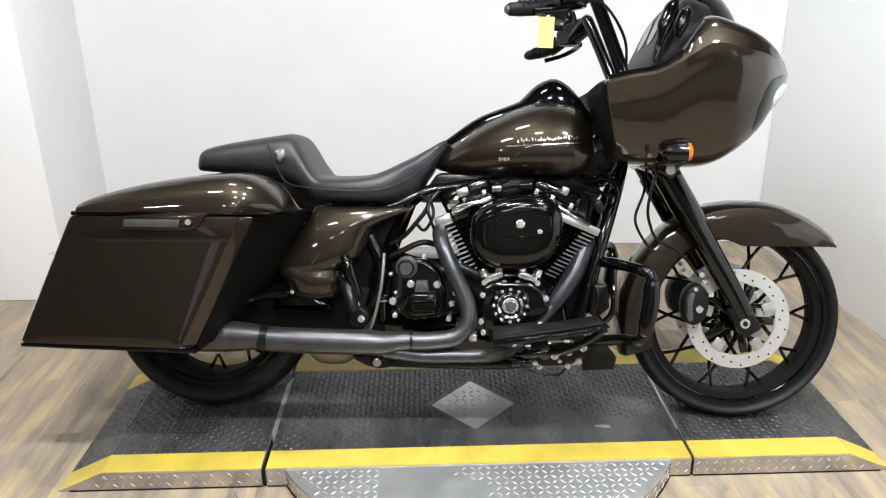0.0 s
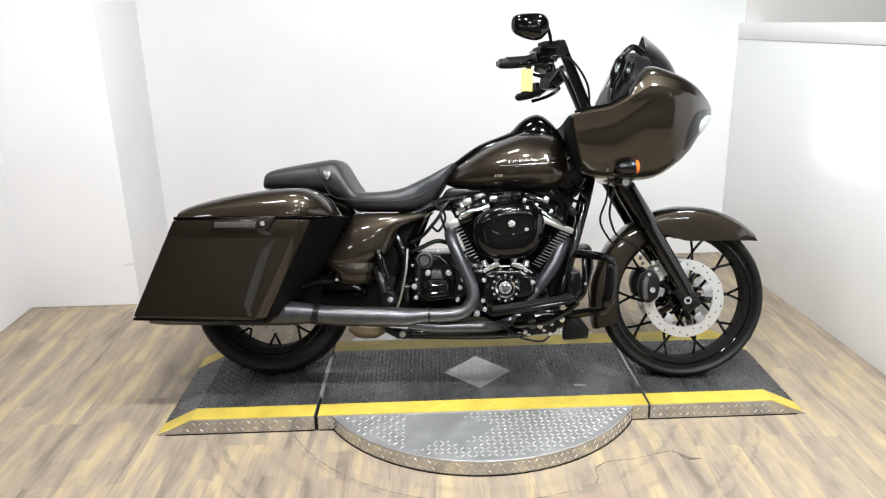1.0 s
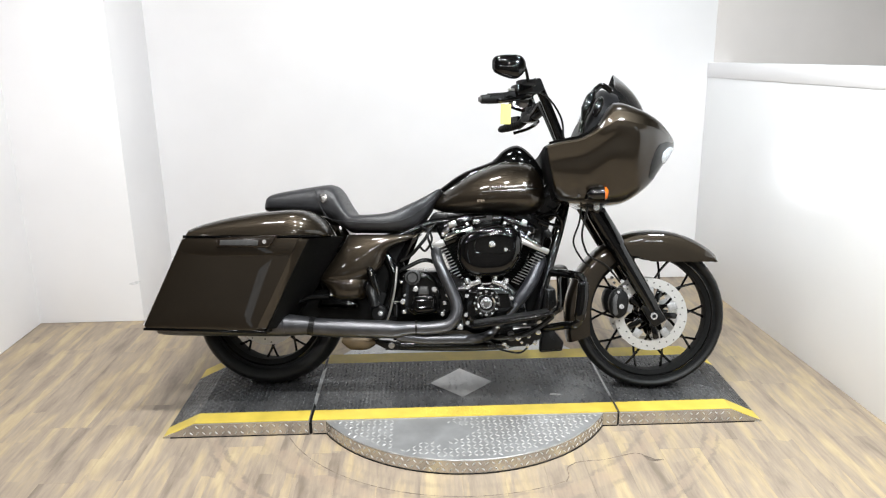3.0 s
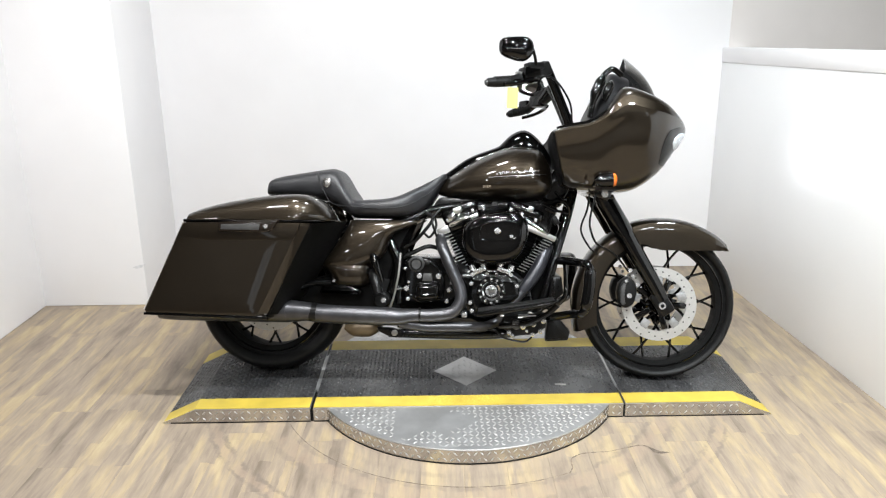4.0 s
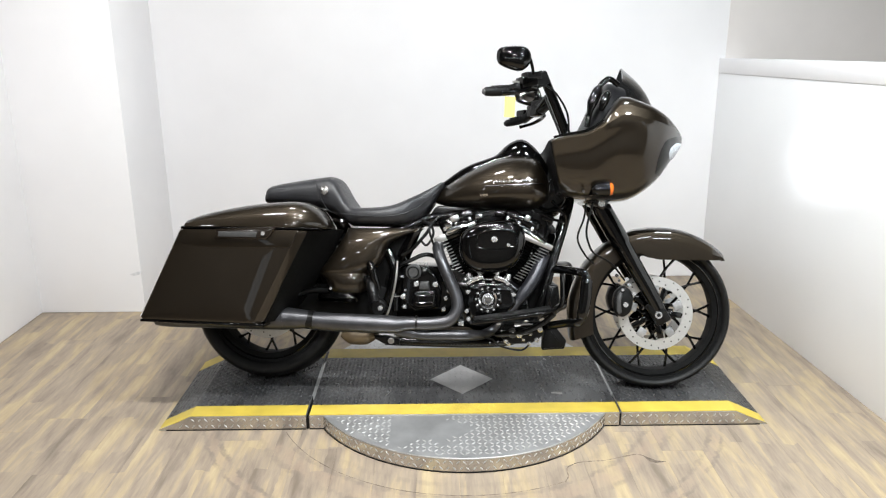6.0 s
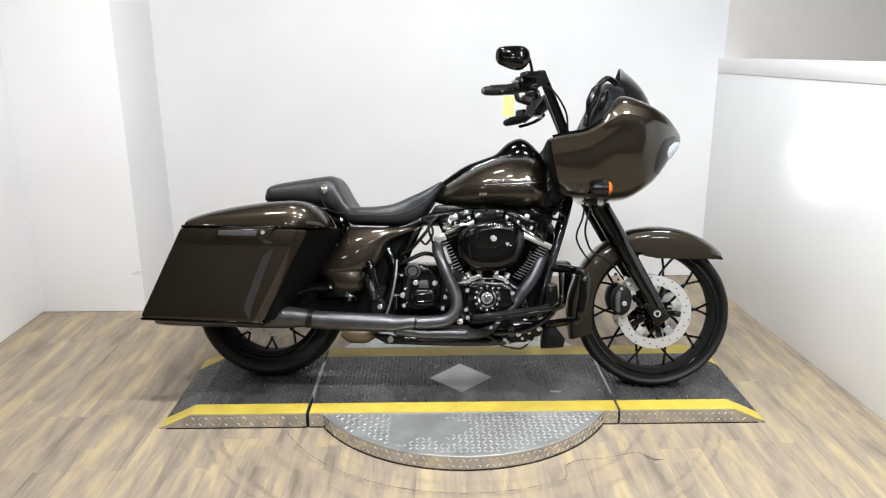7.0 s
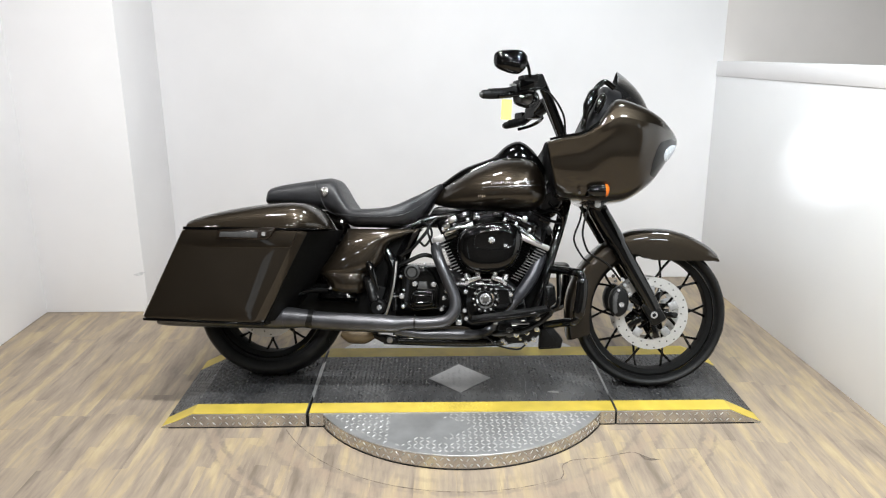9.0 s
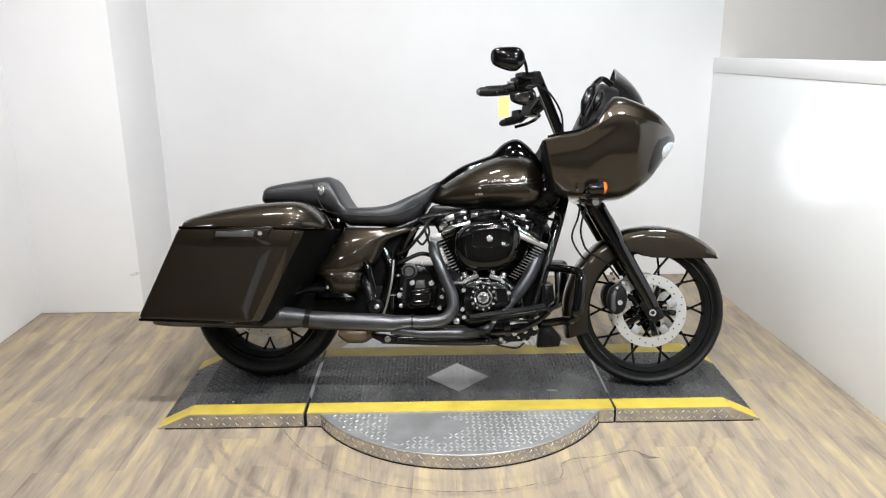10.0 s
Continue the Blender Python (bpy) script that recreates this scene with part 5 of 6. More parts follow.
def cylinder(sign, label):
    """One finned barrel with its head and rocker box, tilted 22.5 degrees."""
    tilt = pose(CRANK[0], 0, CRANK[1], 0, sign * 22.5, 0)
    c = None
    bm = bmesh.new()
    box(bm, -0.09, 0.09, -0.08, 0.08, 0.07, 0.31, 0.02, tilt)
    c = part("cylinder", bm, DARK, bike, label)
    edge = -1 if sign < 0 else 1
    for j in range(13):
        z = 0.122 + j * (0.0138 if sign < 0 else 0.0126)
        k = j / 12
        lo, hi = (0.05 + 0.016 * k, 0.084 + 0.023 * k) if sign < 0 else (0.058 + 0.048 * k, 0.093 + 0.055 * k)
        bm = bmesh.new()
        box(bm, -hi + 0.002, hi - 0.002, -0.112, 0.112, z, z + 0.0045, 0.002, tilt, 1)
        part("fin", bm, BLACK, c)
        bm = bmesh.new()
        box(bm, min(edge * lo, edge * hi), max(edge * lo, edge * hi), -0.146, -0.133, z + 0.0006, z + 0.0042, 0.0012, tilt, 1)
        part("fin_edge", bm, ALU, c, "bright machined fin edge")
    bm = bmesh.new()
    box(bm, -0.078, 0.078, -0.115, 0.115, 0.285, 0.345, 0.012, tilt)
    part("head", bm, BLACK, c)
    bm = bmesh.new()
    if sign < 0:
        box(bm, -0.118, -0.068, -0.144, -0.05, 0.291, 0.318, 0.003, tilt)
    else:
        box(bm, 0.018, 0.155, -0.146, -0.05, 0.284, 0.306, 0.003, tilt)
    part("head_fin", bm, STEEL, c, "machined top fin")
    bm = bmesh.new()
    box(bm, -0.064, 0.064, -0.125, 0.125, 0.306, 0.32, 0.005, tilt)
    part("head_ledge", bm, ALU, c)
    bm = bmesh.new()
    box(bm, -0.08, 0.08, -0.12, 0.12, 0.323, 0.38, 0.022, tilt, 3)
    part("rocker_box", bm, BLACK, c, "gloss black rocker box")
    for bx in (-0.06, -0.01, 0.05):
        bm = bmesh.new()
        m = tilt @ pose(bx, -0.124, 0.334)
        box(bm, -0.006, 0.006, -0.006, 0.012, -0.006, 0.01, 0.003, m)
        part("bolt", bm, BOLT, c)
    # pushrod tube and its bright foot
    for k in (0.022, 0.055):
        a, b = tilt @ Vector((-sign * k, -0.135, 0.10)), tilt @ Vector((-sign * k, -0.12, 0.3))
        part("pushrod_tube", tube(bmesh.new(), [a, b], 0.0095, 12, 1), BLACK, c)
    return c


cylinder(-1, "finned black rear cylinder")
cylinder(1, "finned black front cylinder")

# lifter blocks, bright
for cx, ang in ((0.895, -22), (0.992, 22)):
    bm = bmesh.new()
    box(bm, -0.027, 0.027, -0.02, 0.02, -0.01, 0.01, 0.004, pose(cx, -0.168, 0.452, 0, ang, 0))
    lb = part("lifter_block", bm, BOLT, bike, "bright lifter cover")
    for k in (-0.024, 0.024):
        part("collar", tube(bmesh.new(), [pose(cx, -0.168, 0.452, 0, ang, 0) @ Vector((k, -0.005, 0.01)), pose(cx, -0.168, 0.452, 0, ang, 0) @ Vector((k, -0.005, 0.032))], [0.0145, 0.011], 14, 1), BOLT, lb)
        bm = bmesh.new()
        drum(bm, cx + k * 1.2, 0.436, 0.008, -0.196, -0.18, 10)
        part("bolt", bm, BOLT, lb)

# cam cover with its medallion
bm = bmesh.new()
prism(bm, spline_corner([(0.86, 0.425), (0.90, 0.445), (1.0, 0.445), (1.045, 0.42), (1.06, 0.35), (1.02, 0.295), (0.94, 0.27), (0.87, 0.29), (0.845, 0.35)]), -0.20, -0.12, 0.018, 3)
camc = part("cam_cover", bm, BLACK, bike, "gloss black cam cover")
bm = bmesh.new()
drum(bm, 0.942, 0.372, 0.058, -0.214, -0.18, 48, 0.008)
part("medallion_rim", bm, BLACK, camc)
bm = bmesh.new()
lathe(bm, [(0.03, -0.216), (0.036, -0.220), (0.039, -0.216), (0.034, -0.21)], 0.942, 0.372, 40)
part("medallion_ring", bm, CHROME, camc, "bright ring round the medallion")
bm = bmesh.new()
drum(bm, 0.942, 0.372, 0.024, -0.219, -0.2, 32, 0.004)
part("medallion", bm, BOLT, camc, "plain silver medallion")
bm = bmesh.new()
prism(bm, [(0.925, 0.38), (0.942, 0.386), (0.959, 0.38), (0.956, 0.362), (0.942, 0.354), (0.928, 0.362)], -0.2215, -0.215, 0.001)
part("medallion_mark", bm, CHROME, camc)
for j in range(12):
    a = 2 * math.pi * j / 12
    bm = bmesh.new()
    drum(bm, 0.942 + 0.0475 * math.cos(a), 0.372 + 0.0475 * math.sin(a), 0.005, -0.2175, -0.2, 10, 0.0015)
    part("bolt", bm, BOLT, camc)
for bx, bz in ((0.862, 0.40), (0.858, 0.322), (0.91, 0.283), (1.03, 0.315), (1.045, 0.392), (0.865, 0.29)):
    bm = bmesh.new()
    drum(bm, bx, bz, 0.0085, -0.21, -0.19, 12, 0.002)
    part("bolt", bm, BOLT, camc)

# air cleaner
AC = [tuple(q) for q in spline([(0.823, 0.585), (0.832, 0.632), (0.872, 0.664), (0.93, 0.684), (0.998, 0.692), (1.055, 0.68), (1.081, 0.65), (1.089, 0.605), (1.077, 0.553), (1.043, 0.503), (0.99, 0.481), (0.9, 0.48), (0.85, 0.508), (0.828, 0.548)], 4, True)]
cx, cz = 0.96, 0.585
rings = []
for y, k in ((-0.12, 0.93), (-0.15, 0.97), (-0.17, 1.0), (-0.205, 1.0), (-0.222, 0.985), (-0.236, 0.95), (-0.246, 0.89), (-0.253, 0.79), (-0.2575, 0.62), (-0.259, 0.35), (-0.2595, 0.05)):
    rings.append([(cx + (x - cx) * k, y, cz + (z - cz) * k + 0.03 * (1 - k) * (1 if k > 0.6 else 0.4 / (1 - k))) for x, z in AC])
air = part("air_cleaner", loft(bmesh.new(), rings, 2), BLACK, bike, "gloss black teardrop air cleaner cover", sharp=50)
bm = bmesh.new()
drum(bm, 0.965, 0.613, 0.0125, -0.269, -0.25, 20, 0.004)
part("centre_bolt", bm, BOLT, air, "bright centre screw")
bm = bmesh.new()
drum(bm, 1.02, 0.592, 0.007, -0.262, -0.25, 12, 0.002)
part("screw", bm, BOLT, air)
part("cover_line", tube(bmesh.new(), [(0.895, -0.2585, 0.615), (0.896, -0.258, 0.588), (0.91, -0.2575, 0.578), (0.951, -0.2585, 0.576), (1.011, -0.2575, 0.578), (1.045, -0.254, 0.592), (1.058, -0.2505, 0.612), (1.056, -0.2505, 0.636), (1.02, -0.2545, 0.655), (0.95, -0.258, 0.65), (0.905, -0.257, 0.635), (0.895, -0.2585, 0.615)], 0.003, 8, 5), BLACK, air)

# gearbox side
gear = part("gearbox_cover", prism(bmesh.new(), spline_corner([(0.585, 0.49), (0.69, 0.50), (0.73, 0.47), (0.755, 0.40), (0.745, 0.325), (0.64, 0.312), (0.585, 0.36)]), -0.168, -0.05, 0.014, 3), BLACK, bike, "gloss black gearbox cover")
o = spline_corner([(0.638, 0.402), (0.728, 0.407), (0.738, 0.39), (0.735, 0.33), (0.65, 0.32), (0.63, 0.34)], 0.35)
rings = [[(0.685 + (x - 0.685) * k, y, 0.364 + (z - 0.364) * (0.1 + 0.9 * k)) for x, z in o] for y, k in ((-0.15, 1.0), (-0.182, 1.0), (-0.193, 0.97), (-0.201, 0.9), (-0.2065, 0.8), (-0.2095, 0.6), (-0.2105, 0.3))]
part("bearing_cover", loft(bmesh.new(), rings), BLACK, gear, "gloss black clutch release cover", sharp=60)
for z in (0.352, 0.381):
    part("rib", tube(bmesh.new(), [(0.648, -0.2, z - 0.003), (0.66, -0.209, z - 0.002), (0.71, -0.209, z), (0.725, -0.2, z)], 0.005, 10, 4), BLACK, gear)
part("top_block", prism(bmesh.new(), [(0.662, 0.405), (0.705, 0.405), (0.70, 0.437), (0.668, 0.437)], -0.2, -0.15, 0.006), GREYCAST, gear, "grey block")
bm = bmesh.new()
drum(bm, 0.637, 0.475, 0.032, -0.182, -0.15, 28, 0.005)
cap = part("cap", bm, GREYCAST, gear, "round grey cap")
bm = bmesh.new()
lathe(bm, [(0.019, -0.184), (0.022, -0.1865), (0.025, -0.184), (0.022, -0.18)], 0.637, 0.475, 28)
part("cap_ring", bm, DARK, gear)
for bx, bz, br in ((0.65, 0.426, 0.0135), (0.728, 0.425, 0.0135), (0.596, 0.374, 0.0135), (0.771, 0.369, 0.0105), (0.762, 0.323, 0.01), (0.602, 0.331, 0.0095), (0.605, 0.40, 0.006), (0.688, 0.507, 0.008), (0.59, 0.455, 0.007), (0.78, 0.40, 0.009), (0.79, 0.3, 0.009)):
    bm = bmesh.new()
    drum(bm, bx, bz, br * 0.85, -0.184, -0.15, 14, 0.003)
    part("bolt", bm, BOLT, gear)

part("canister", tube(bmesh.new(), [(0.564, -0.165, 0.312), (0.564, -0.165, 0.38), (0.564, -0.165, 0.386)], [0.0145, 0.0145, 0.012], 16, 1), BLACK, bike, "small black canister")
part("canister_ring", tube(bmesh.new(), [(0.564, -0.165, 0.372), (0.564, -0.165, 0.376)], 0.0152, 16, 1), STEEL, bike)
bm = bmesh.new()
box(bm, 0.822, 0.846, -0.205, -0.15, 0.261, 0.283, 0.004)
part("oil_plug_block", bm, BOLT, bike, "bright metal plug block")
# exhaust: rear and front headers, collector, muffler
exhaust = part("exhaust", tube(bmesh.new(), [(0.745, -0.09, 0.59), (0.734, -0.14, 0.578), (0.744, -0.19, 0.545), (0.768, -0.215, 0.492), (0.797, -0.225, 0.428), (0.818, -0.23, 0.378), (0.819, -0.238, 0.328), (0.787, -0.246, 0.286), (0.715, -0.25, 0.274), (0.64, -0.255, 0.274)], [0.022, 0.0232, 0.0235, 0.0235, 0.0235, 0.0238, 0.0245, 0.0255, 0.0265, 0.027], 20, 6), PIPE, bike, "satin dark grey two-into-one exhaust")
part("front_header", tube(bmesh.new(), [(1.12, -0.03, 0.60), (1.165, -0.07, 0.575), (1.16, -0.115, 0.525), (1.128, -0.145, 0.455), (1.075, -0.168, 0.375), (1.01, -0.18, 0.3), (0.97, -0.16, 0.248), (0.925, -0.185, 0.226), (0.87, -0.228, 0.227), (0.8, -0.236, 0.228), (0.69, -0.238, 0.227), (0.58, -0.25, 0.243)], [0.018, 0.019, 0.02, 0.02, 0.0195, 0.0195, 0.0205, 0.021, 0.0215, 0.022], 20, 6), PIPE, exhaust)
part("heat_shield", tube(bmesh.new(), [(1.172, -0.095, 0.553), (1.16, -0.117, 0.525), (1.128, -0.147, 0.455), (1.09, -0.165, 0.398), (1.066, -0.172, 0.366)], [0.023, 0.0265, 0.0275, 0.0255, 0.0215], 20, 5), SHIELD, exhaust, "satin blue-grey heat shield")
part("collector", tube(bmesh.new(), [(0.655, -0.256, 0.2745), (0.62, -0.258, 0.2725), (0.575, -0.262, 0.268), (0.53, -0.264, 0.27), (0.35, -0.275, 0.275), (0.24, -0.28, 0.281)], [0.027, 0.0285, 0.0345, 0.0365, 0.0365, 0.0365], 22, 5), PIPE, exhaust)
part("clamp", tube(bmesh.new(), [(0.655, -0.2565, 0.277), (0.663, -0.256, 0.277)], 0.0295, 22, 1), SATIN, exhaust)
part("muffler", tube(bmesh.new(), [(0.245, -0.28, 0.283), (0.21, -0.282, 0.286), (0.13, -0.284, 0.288), (0.10, -0.285, 0.289), (-0.30, -0.295, 0.292), (-0.38, -0.297, 0.293)], [0.0365, 0.0375, 0.046, 0.047, 0.047, 0.042], 24, 4), PIPE, exhaust, "brushed dark grey muffler under the bag")
part("band", tube(bmesh.new(), [(0.225, -0.2805, 0.2845), (0.252, -0.28, 0.2825)], 0.0378, 24, 1), SATIN, exhaust, "black clamp band")
part("heat_bracket", prism(bmesh.new(), [(0.48, 0.215), (0.54, 0.212), (0.585, 0.2), (0.585, 0.178), (0.555, 0.174), (0.52, 0.182), (0.485, 0.2)], -0.2, -0.16, 0.006), SATIN, bike)
bm = bmesh.new()
drum(bm, 0.552, 0.195, 0.0125, -0.212, -0.19, 14, 0.003)
part("bracket_bolt", bm, STEEL, bike)
part("lower_rail", tube(bmesh.new(), [(0.54, -0.18, 0.187), (0.70, -0.182, 0.188), (0.95, -0.18, 0.191)], 0.0085, 10, 3), SATIN, bike)
part("catalyst", tube(bmesh.new(), [(0.33, -0.10, 0.205), (0.37, -0.10, 0.195), (0.43, -0.10, 0.195), (0.47, -0.10, 0.205)], [0.015, 0.034, 0.034, 0.02], 18, 4), material("tan cast metal", (0.13, 0.095, 0.055), 0.5, 0.3, scale=20, vary=0.2), bike, "tan gearbox drain housing")

# rear master parts: oil tank hose, shift of cables behind the seat
part("passenger_peg", tube(bmesh.new(), [(0.462, -0.20, 0.44), (0.474, -0.24, 0.425), (0.485, -0.262, 0.395), (0.495, -0.27, 0.36)], [0.018, 0.022, 0.02, 0.018], 14, 4), SATIN, bike, "folded black passenger peg")
part("peg_tip", tube(bmesh.new(), [(0.446, -0.198, 0.455), (0.452, -0.202, 0.436)], [0.014, 0.021], 14, 1), BLACK, bike)
part("peg_arm", tube(bmesh.new(), [(0.468, -0.235, 0.515), (0.472, -0.245, 0.502), (0.488, -0.247, 0.455), (0.503, -0.24, 0.405)], [0.01, 0.017, 0.015, 0.013], 14, 4), BLACK, bike, "gloss black peg arm")
part("peg_ring", tube(bmesh.new(), [(0.466, -0.252, 0.513), (0.472, -0.2635, 0.508), (0.479, -0.262, 0.496), (0.476, -0.2635, 0.487)], 0.0028, 8, 4), CHROME, bike)
bm = bmesh.new()
drum(bm, 0.50, 0.33, 0.032, -0.225, -0.17, 24, 0.006)
pivot = part("swingarm_pivot", bm, DARK, bike, "black swingarm pivot cap")
for bx, bz in ((0.51, 0.33), (0.495, 0.372)):
    bm = bmesh.new()
    drum(bm, bx, bz, 0.011, -0.235, -0.22, 14, 0.003)
    part("bolt", bm, BOLT, pivot)
part("brake_line", tube(bmesh.new(), [(0.575, -0.2, 0.52), (0.57, -0.21, 0.45), (0.56, -0.21, 0.39), (0.545, -0.205, 0.33), (0.53, -0.2, 0.29)], 0.0045, 8, 5), STEEL, bike, "thin bright brake line")
for pts, r in (([(0.66, -0.1, 0.69), (0.70, -0.14, 0.66), (0.66, -0.16, 0.6), (0.62, -0.15, 0.56), (0.56, -0.14, 0.53)], 0.007),
               ([(0.70, -0.12, 0.68), (0.715, -0.15, 0.63), (0.69, -0.16, 0.585), (0.665, -0.15, 0.60)], 0.005),
               ([(0.73, -0.12, 0.70), (0.70, -0.16, 0.655), (0.71, -0.165, 0.61), (0.72, -0.15, 0.58)], 0.005),
               ([(0.74, -0.1, 0.53), (0.68, -0.13, 0.545), (0.61, -0.14, 0.515), (0.575, -0.14, 0.50)], 0.009)):
    part("hose", tube(bmesh.new(), pts, r, 9, 6), SATIN, bike, "black hose behind the engine")
part("rear_master_cylinder", prism(bmesh.new(), spline_corner([(0.26, 0.40), (0.33, 0.42), (0.40, 0.375), (0.42, 0.355), (0.38, 0.345), (0.24, 0.35)]), -0.21, -0.14, 0.014, 3), BLACK, bike, "black rear brake caliper cover")
for bx, bz in ((0.262, 0.395), (0.285, 0.40), (0.305, 0.405), (0.325, 0.41)):
    bm = bmesh.new()
    drum(bm, bx, bz, 0.006, -0.222, -0.2, 10, 0.002)
    part("bolt", bm, BOLT, bike)

# under-tank clutter: coils, wiring, bright fittings
for bx, bz, bl, ba, mt in ((0.80, 0.695, 0.035, 20, ALU), (0.775, 0.668, 0.03, 28, CHROME), (0.83, 0.67, 0.045, 15, BLACK), (0.90, 0.705, 0.03, 0, CHROME), (1.10, 0.70, 0.022, -25, ALU), (0.985, 0.715, 0.04, 0, BLACK), (1.18, 0.70, 0.05, -20, BLACK), (1.20, 0.655, 0.035, -60, SATIN)):
    bm = bmesh.new()
    box(bm, -bl / 2, bl / 2, -0.02, 0.02, -0.012, 0.012, 0.005, pose(bx, -0.12, bz, 0, -ba, 0))
    part("fitting", bm, mt, engine)
for pts, r, mt in (([(1.16, -0.1, 0.72), (1.22, -0.12, 0.735), (1.25, -0.12, 0.715), (1.258, -0.11, 0.69), (1.255, -0.1, 0.67)], 0.009, BLACK),
                   ([(1.12, -0.13, 0.735), (1.19, -0.14, 0.70), (1.25, -0.13, 0.685)], 0.006, BLACK),
                   ([(1.2, -0.12, 0.77), (1.23, -0.14, 0.74), (1.255, -0.12, 0.755)], 0.006, BLACK)):
    part("hose", tube(bmesh.new(), pts, r, 9, 5), mt, engine)

# dark covers that fill the frame before and behind the engine
part("front_engine_cover", prism(bmesh.new(), spline_corner([(1.05, 0.27), (1.13, 0.25), (1.185, 0.34), (1.212, 0.46), (1.205, 0.58), (1.14, 0.57), (1.06, 0.42)]), -0.085, 0.085, 0.012), FLAT, bike, "satin black cover before the front cylinder")
part("inner_guard", prism(bmesh.new(), spline_corner([(0.12, 0.30), (0.14, 0.40), (0.36, 0.44), (0.57, 0.40), (0.57, 0.265), (0.42, 0.252), (0.2, 0.262)]), -0.155, -0.105, 0.008), FLAT, bike, "satin black guard inside the swingarm")
for pts in ([(1.08, -0.135, 0.652), (1.1, -0.137, 0.642), (1.15, -0.137, 0.61), (1.17, -0.135, 0.597)], [(0.772, -0.135, 0.64), (0.79, -0.137, 0.647), (0.83, -0.137, 0.66), (0.856, -0.135, 0.666)]):
    part("rocker_trim", tube(bmesh.new(), pts, 0.0115, 12, 3), CHROME, engine, "bright rocker cover edge")
# oil cooler and horn before the frame
part("oil_cooler", prism(bmesh.new(), spline_corner([(1.185, 0.43), (1.225, 0.43), (1.235, 0.36), (1.2, 0.33), (1.175, 0.34)]), -0.17, 0.12, 0.01), SATIN, bike, "satin black oil cooler")
part("splash_guard", prism(bmesh.new(), spline_corner([(1.18, 0.262), (1.215, 0.264), (1.266, 0.2), (1.258, 0.165), (1.165, 0.158), (1.168, 0.2)]), -0.13, -0.06, 0.008), DARK, bike, "matt grey splash guard below the frame")


# engine guard
def guard(s):
    bar = part("engine_guard", tube(bmesh.new(), [(1.205, s * 0.12, 0.492), (1.25, s * 0.2, 0.494), (1.29, s * 0.29, 0.492), (1.312, s * 0.315, 0.485), (1.32, s * 0.322, 0.46), (1.316, s * 0.325, 0.40), (1.304, s * 0.32, 0.325), (1.29, s * 0.31, 0.297), (1.258, s * 0.265, 0.29), (1.19, s * 0.2, 0.27), (1.12, s * 0.13, 0.25)], 0.0165, 14, 6), BLACK, bike, "gloss black engine guard bar")
    part("guard_sleeve", tube(bmesh.new(), [(1.318, s * 0.323, 0.468), (1.3185, s * 0.3245, 0.455), (1.316, s * 0.325, 0.40), (1.306, s * 0.321, 0.335), (1.301, s * 0.318, 0.318)], [0.017, 0.0225, 0.0235, 0.0225, 0.017], 16, 5), BLACK, bar, "thick gloss black sleeve on the guard")
    return bar


guard(-1)
guard(1)
part("guard_brace", tube(bmesh.new(), [(1.238, -0.17, 0.49), (1.24, -0.19, 0.42), (1.238, -0.2, 0.36), (1.215, -0.19, 0.325), (1.17, -0.17, 0.30)], 0.0095, 10, 5), BLACK, bike)


# foot boards
def footboard(s):
    fb = part("footboard", prism(bmesh.new(), [(0.885, 0.3), (1.0, 0.317), (1.12, 0.336), (1.195, 0.352), (1.203, 0.346), (1.13, 0.325), (1.0, 0.303), (0.89, 0.288)], s * 0.37, s * 0.24, 0.003), BLACK, bike, "black rider footboard")
    part("rubber_pad", prism(bmesh.new(), [(0.892, 0.302), (1.0, 0.318), (1.12, 0.337), (1.185, 0.351), (1.184, 0.356), (1.118, 0.3435), (1.0, 0.3245), (0.892, 0.3075)], s * 0.352, s * 0.248, 0.002), RUBBER, fb)
    for bx, bz in ((0.985, 0.2915), (1.09, 0.305)):
        bm = bmesh.new()
        box(bm, -0.008, 0.008, -0.003, 0.003, -0.003, 0.003, 0.0015, pose(bx, s * 0.36, bz))
        part("stud", bm, STEEL, fb)
    return fb


footboard(-1)
footboard(1)
part("brake_pedal", tube(bmesh.new(), [(1.02, -0.22, 0.235), (1.09, -0.25, 0.25), (1.16, -0.28, 0.29), (1.2, -0.3, 0.33)], [0.012, 0.011, 0.01, 0.012], 10, 4), SATIN, bike, "black brake pedal")
mount = part("footboard_mount", prism(bmesh.new(), spline_corner([(1.0, 0.275), (1.16, 0.285), (1.165, 0.23), (1.12, 0.197), (1.03, 0.192), (0.985, 0.225)]), -0.215, -0.15, 0.012), DARK, bike, "black footboard bracket and brake cylinder")
bm = bmesh.new()
drum(bm, 1.042, 0.24, 0.019, -0.243, -0.2, 24, 0.004)
part("cylinder_cap", bm, GREYCAST, mount, "grey round cap")
part("brake_cylinder", tube(bmesh.new(), [(0.975, -0.225, 0.232), (1.0, -0.228, 0.236), (1.09, -0.23, 0.246), (1.12, -0.23, 0.25)], [0.01, 0.015, 0.015, 0.01], 16, 4), BLACK, mount)
for bx, bz, br in ((1.069, 0.234, 0.011), (1.112, 0.241, 0.009), (1.15, 0.258, 0.0105), (1.015, 0.208, 0.0085), (1.027, 0.196, 0.0075), (1.108, 0.201, 0.008), (1.139, 0.215, 0.0095), (0.999, 0.243, 0.008), (1.125, 0.262, 0.006), (1.085, 0.215, 0.006)):
    bm = bmesh.new()
    drum(bm, bx, bz, br, -0.249 if br > 0.01 else -0.236, -0.2, 14, 0.003)
    part("bolt", bm, BOLT, mount)
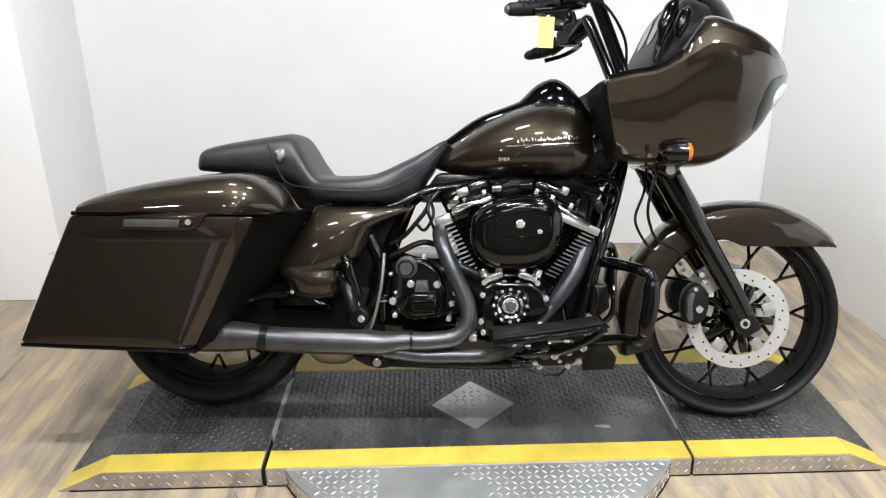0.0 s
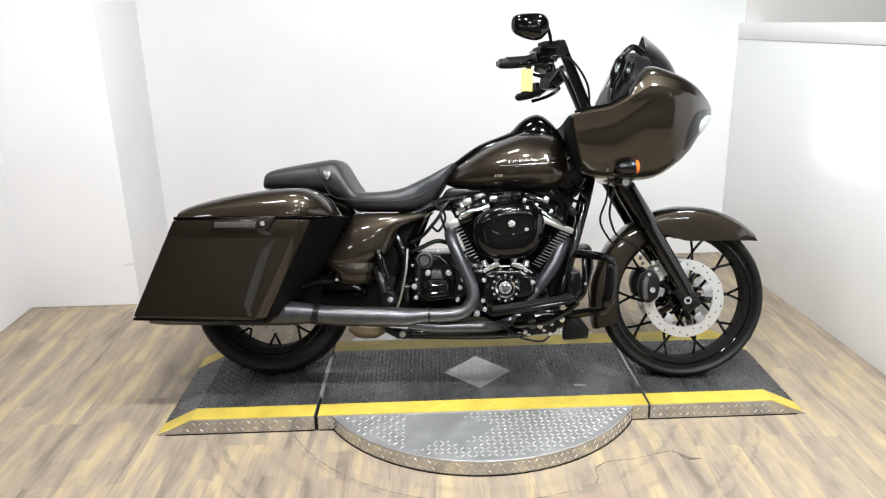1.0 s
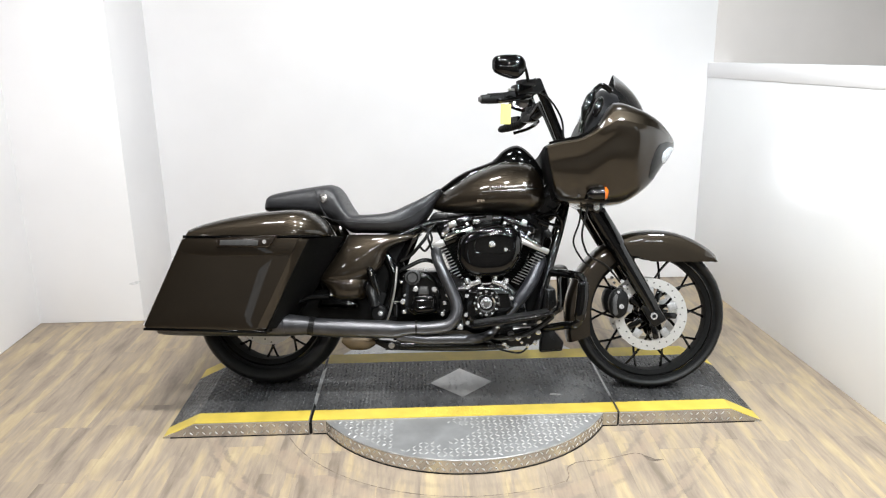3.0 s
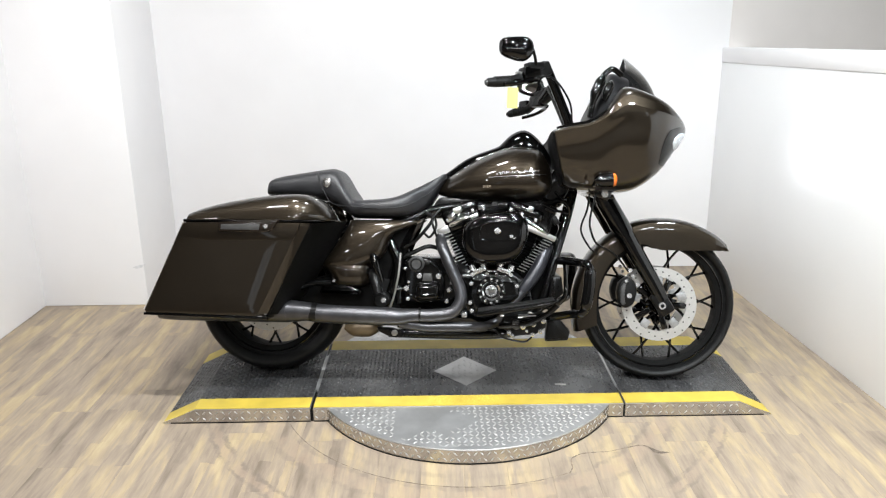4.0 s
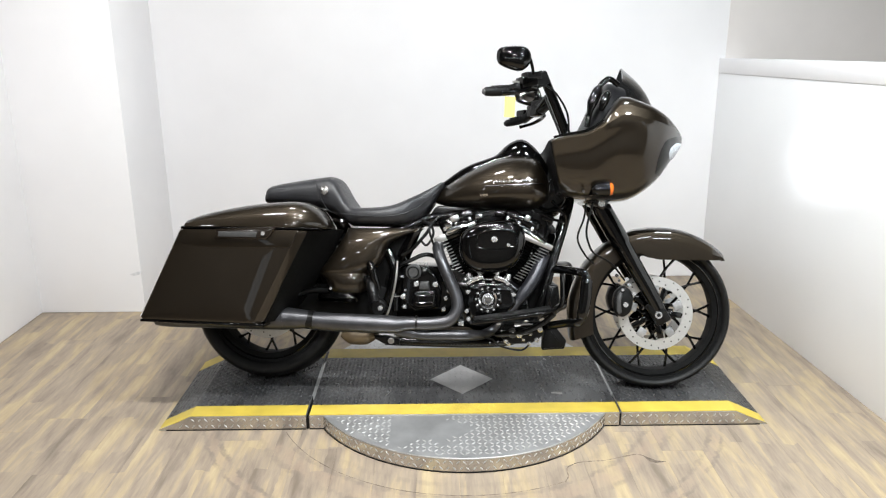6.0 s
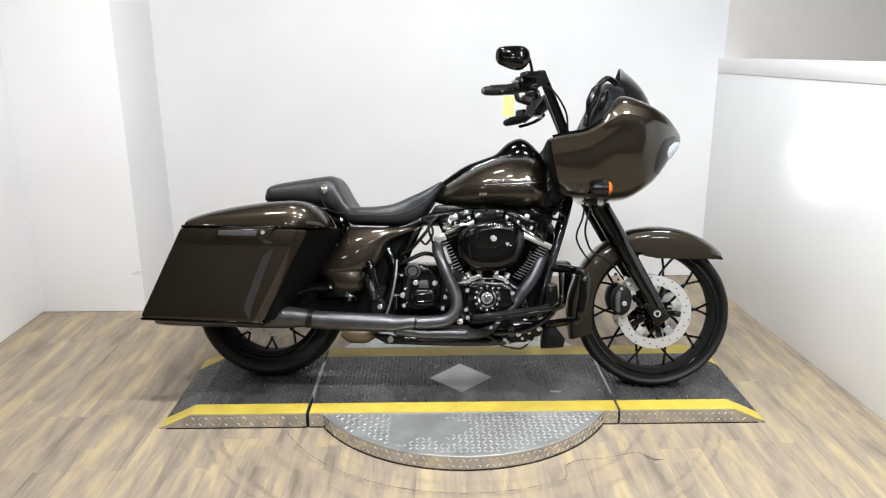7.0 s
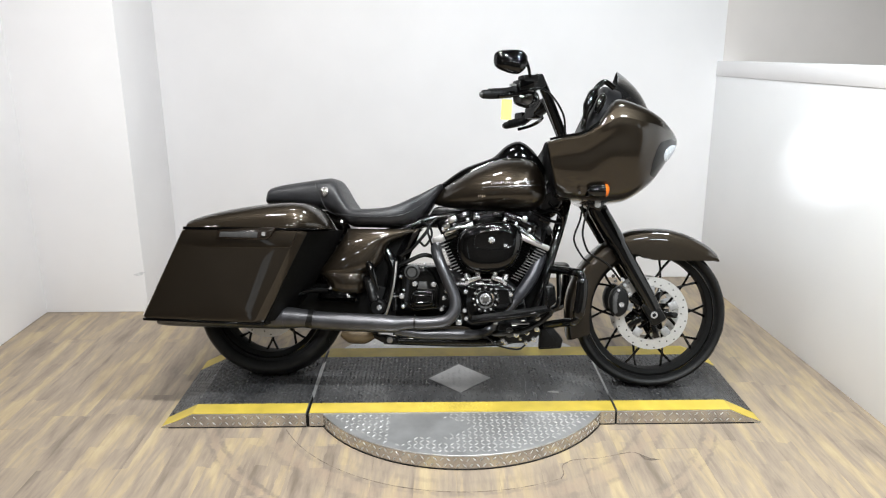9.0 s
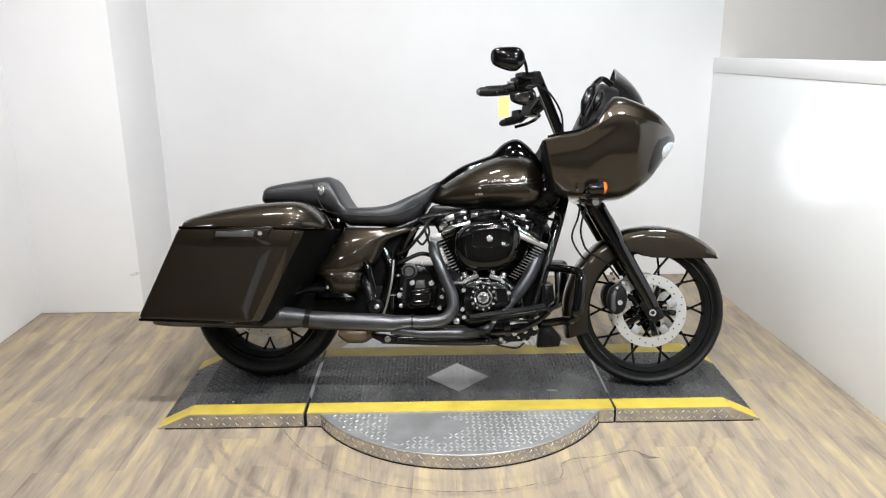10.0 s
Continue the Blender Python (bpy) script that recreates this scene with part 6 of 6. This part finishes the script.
part("brake_spring", tube(bmesh.new(), [(1.05, -0.24, 0.275), (1.12, -0.245, 0.28)], 0.0075, 10, 1), CHROME, bike)
part("brake_hose", tube(bmesh.new(), [(0.93, -0.2, 0.215), (0.965, -0.22, 0.21), (0.985, -0.22, 0.19), (1.03, -0.23, 0.178), (1.08, -0.22, 0.172), (1.11, -0.2, 0.19)], 0.004, 8, 5), SATIN, bike)
# dark battery and oil boxes between the side covers
part("battery_box", prism(bmesh.new(), spline_corner([(0.36, 0.36), (0.36, 0.635), (0.60, 0.655), (0.648, 0.664), (0.602, 0.59), (0.552, 0.494), (0.53, 0.44), (0.53, 0.33)]), -0.15, 0.15, 0.012), FLAT, bike, "black battery and oil box behind the side cover")
part("backbone", prism(bmesh.new(), spline_corner([(0.66, 0.66), (0.72, 0.75), (1.0, 0.745), (1.2, 0.76), (1.215, 0.70), (1.18, 0.60), (1.13, 0.64), (0.95, 0.67), (0.80, 0.66)]), -0.075, 0.075, 0.015), SATIN, bike, "black wiring and frame under the tank")
part("coil_cover", prism(bmesh.new(), spline_corner([(1.13, 0.50), (1.12, 0.66), (1.2, 0.70), (1.225, 0.62), (1.19, 0.50)]), -0.05, 0.05, 0.012), BLACK, bike)

# a dark fitting hung on the side wall
panel = thing("wall_fitting", "dark maroon rounded fitting hung on the white side wall", "wall fitting", pose(LEFT, 0.0, 0.0))
part("body", box(bmesh.new(), 0.001, 0.06, -0.30, 0.2, 0.07, 0.235, 0.028), material("dark maroon lacquer", (0.05, 0.012, 0.012), 0.3, 0.0, 0.3, scale=30), panel)
part("trim", box(bmesh.new(), 0.058, 0.064, -0.27, 0.17, 0.1, 0.205, 0.002), DARK, panel)
# a faint scuff on the white wall
scuff = bmesh.new()
scuff.faces.new([scuff.verts.new((-1.76 + 0.032 * math.cos(a) * (1 + 0.25 * math.sin(3 * a)), SIDE - 0.001, 0.226 + 0.009 * math.sin(a) + 0.008 * math.cos(a))) for a in np.arange(14) * math.pi / 7])
part("wall_scuff", scuff, material("grey scuff", (0.62, 0.62, 0.63), 0.6, scale=60, vary=0.12), bpy.data.objects["wall_corner_block"], "faint grey scuff")
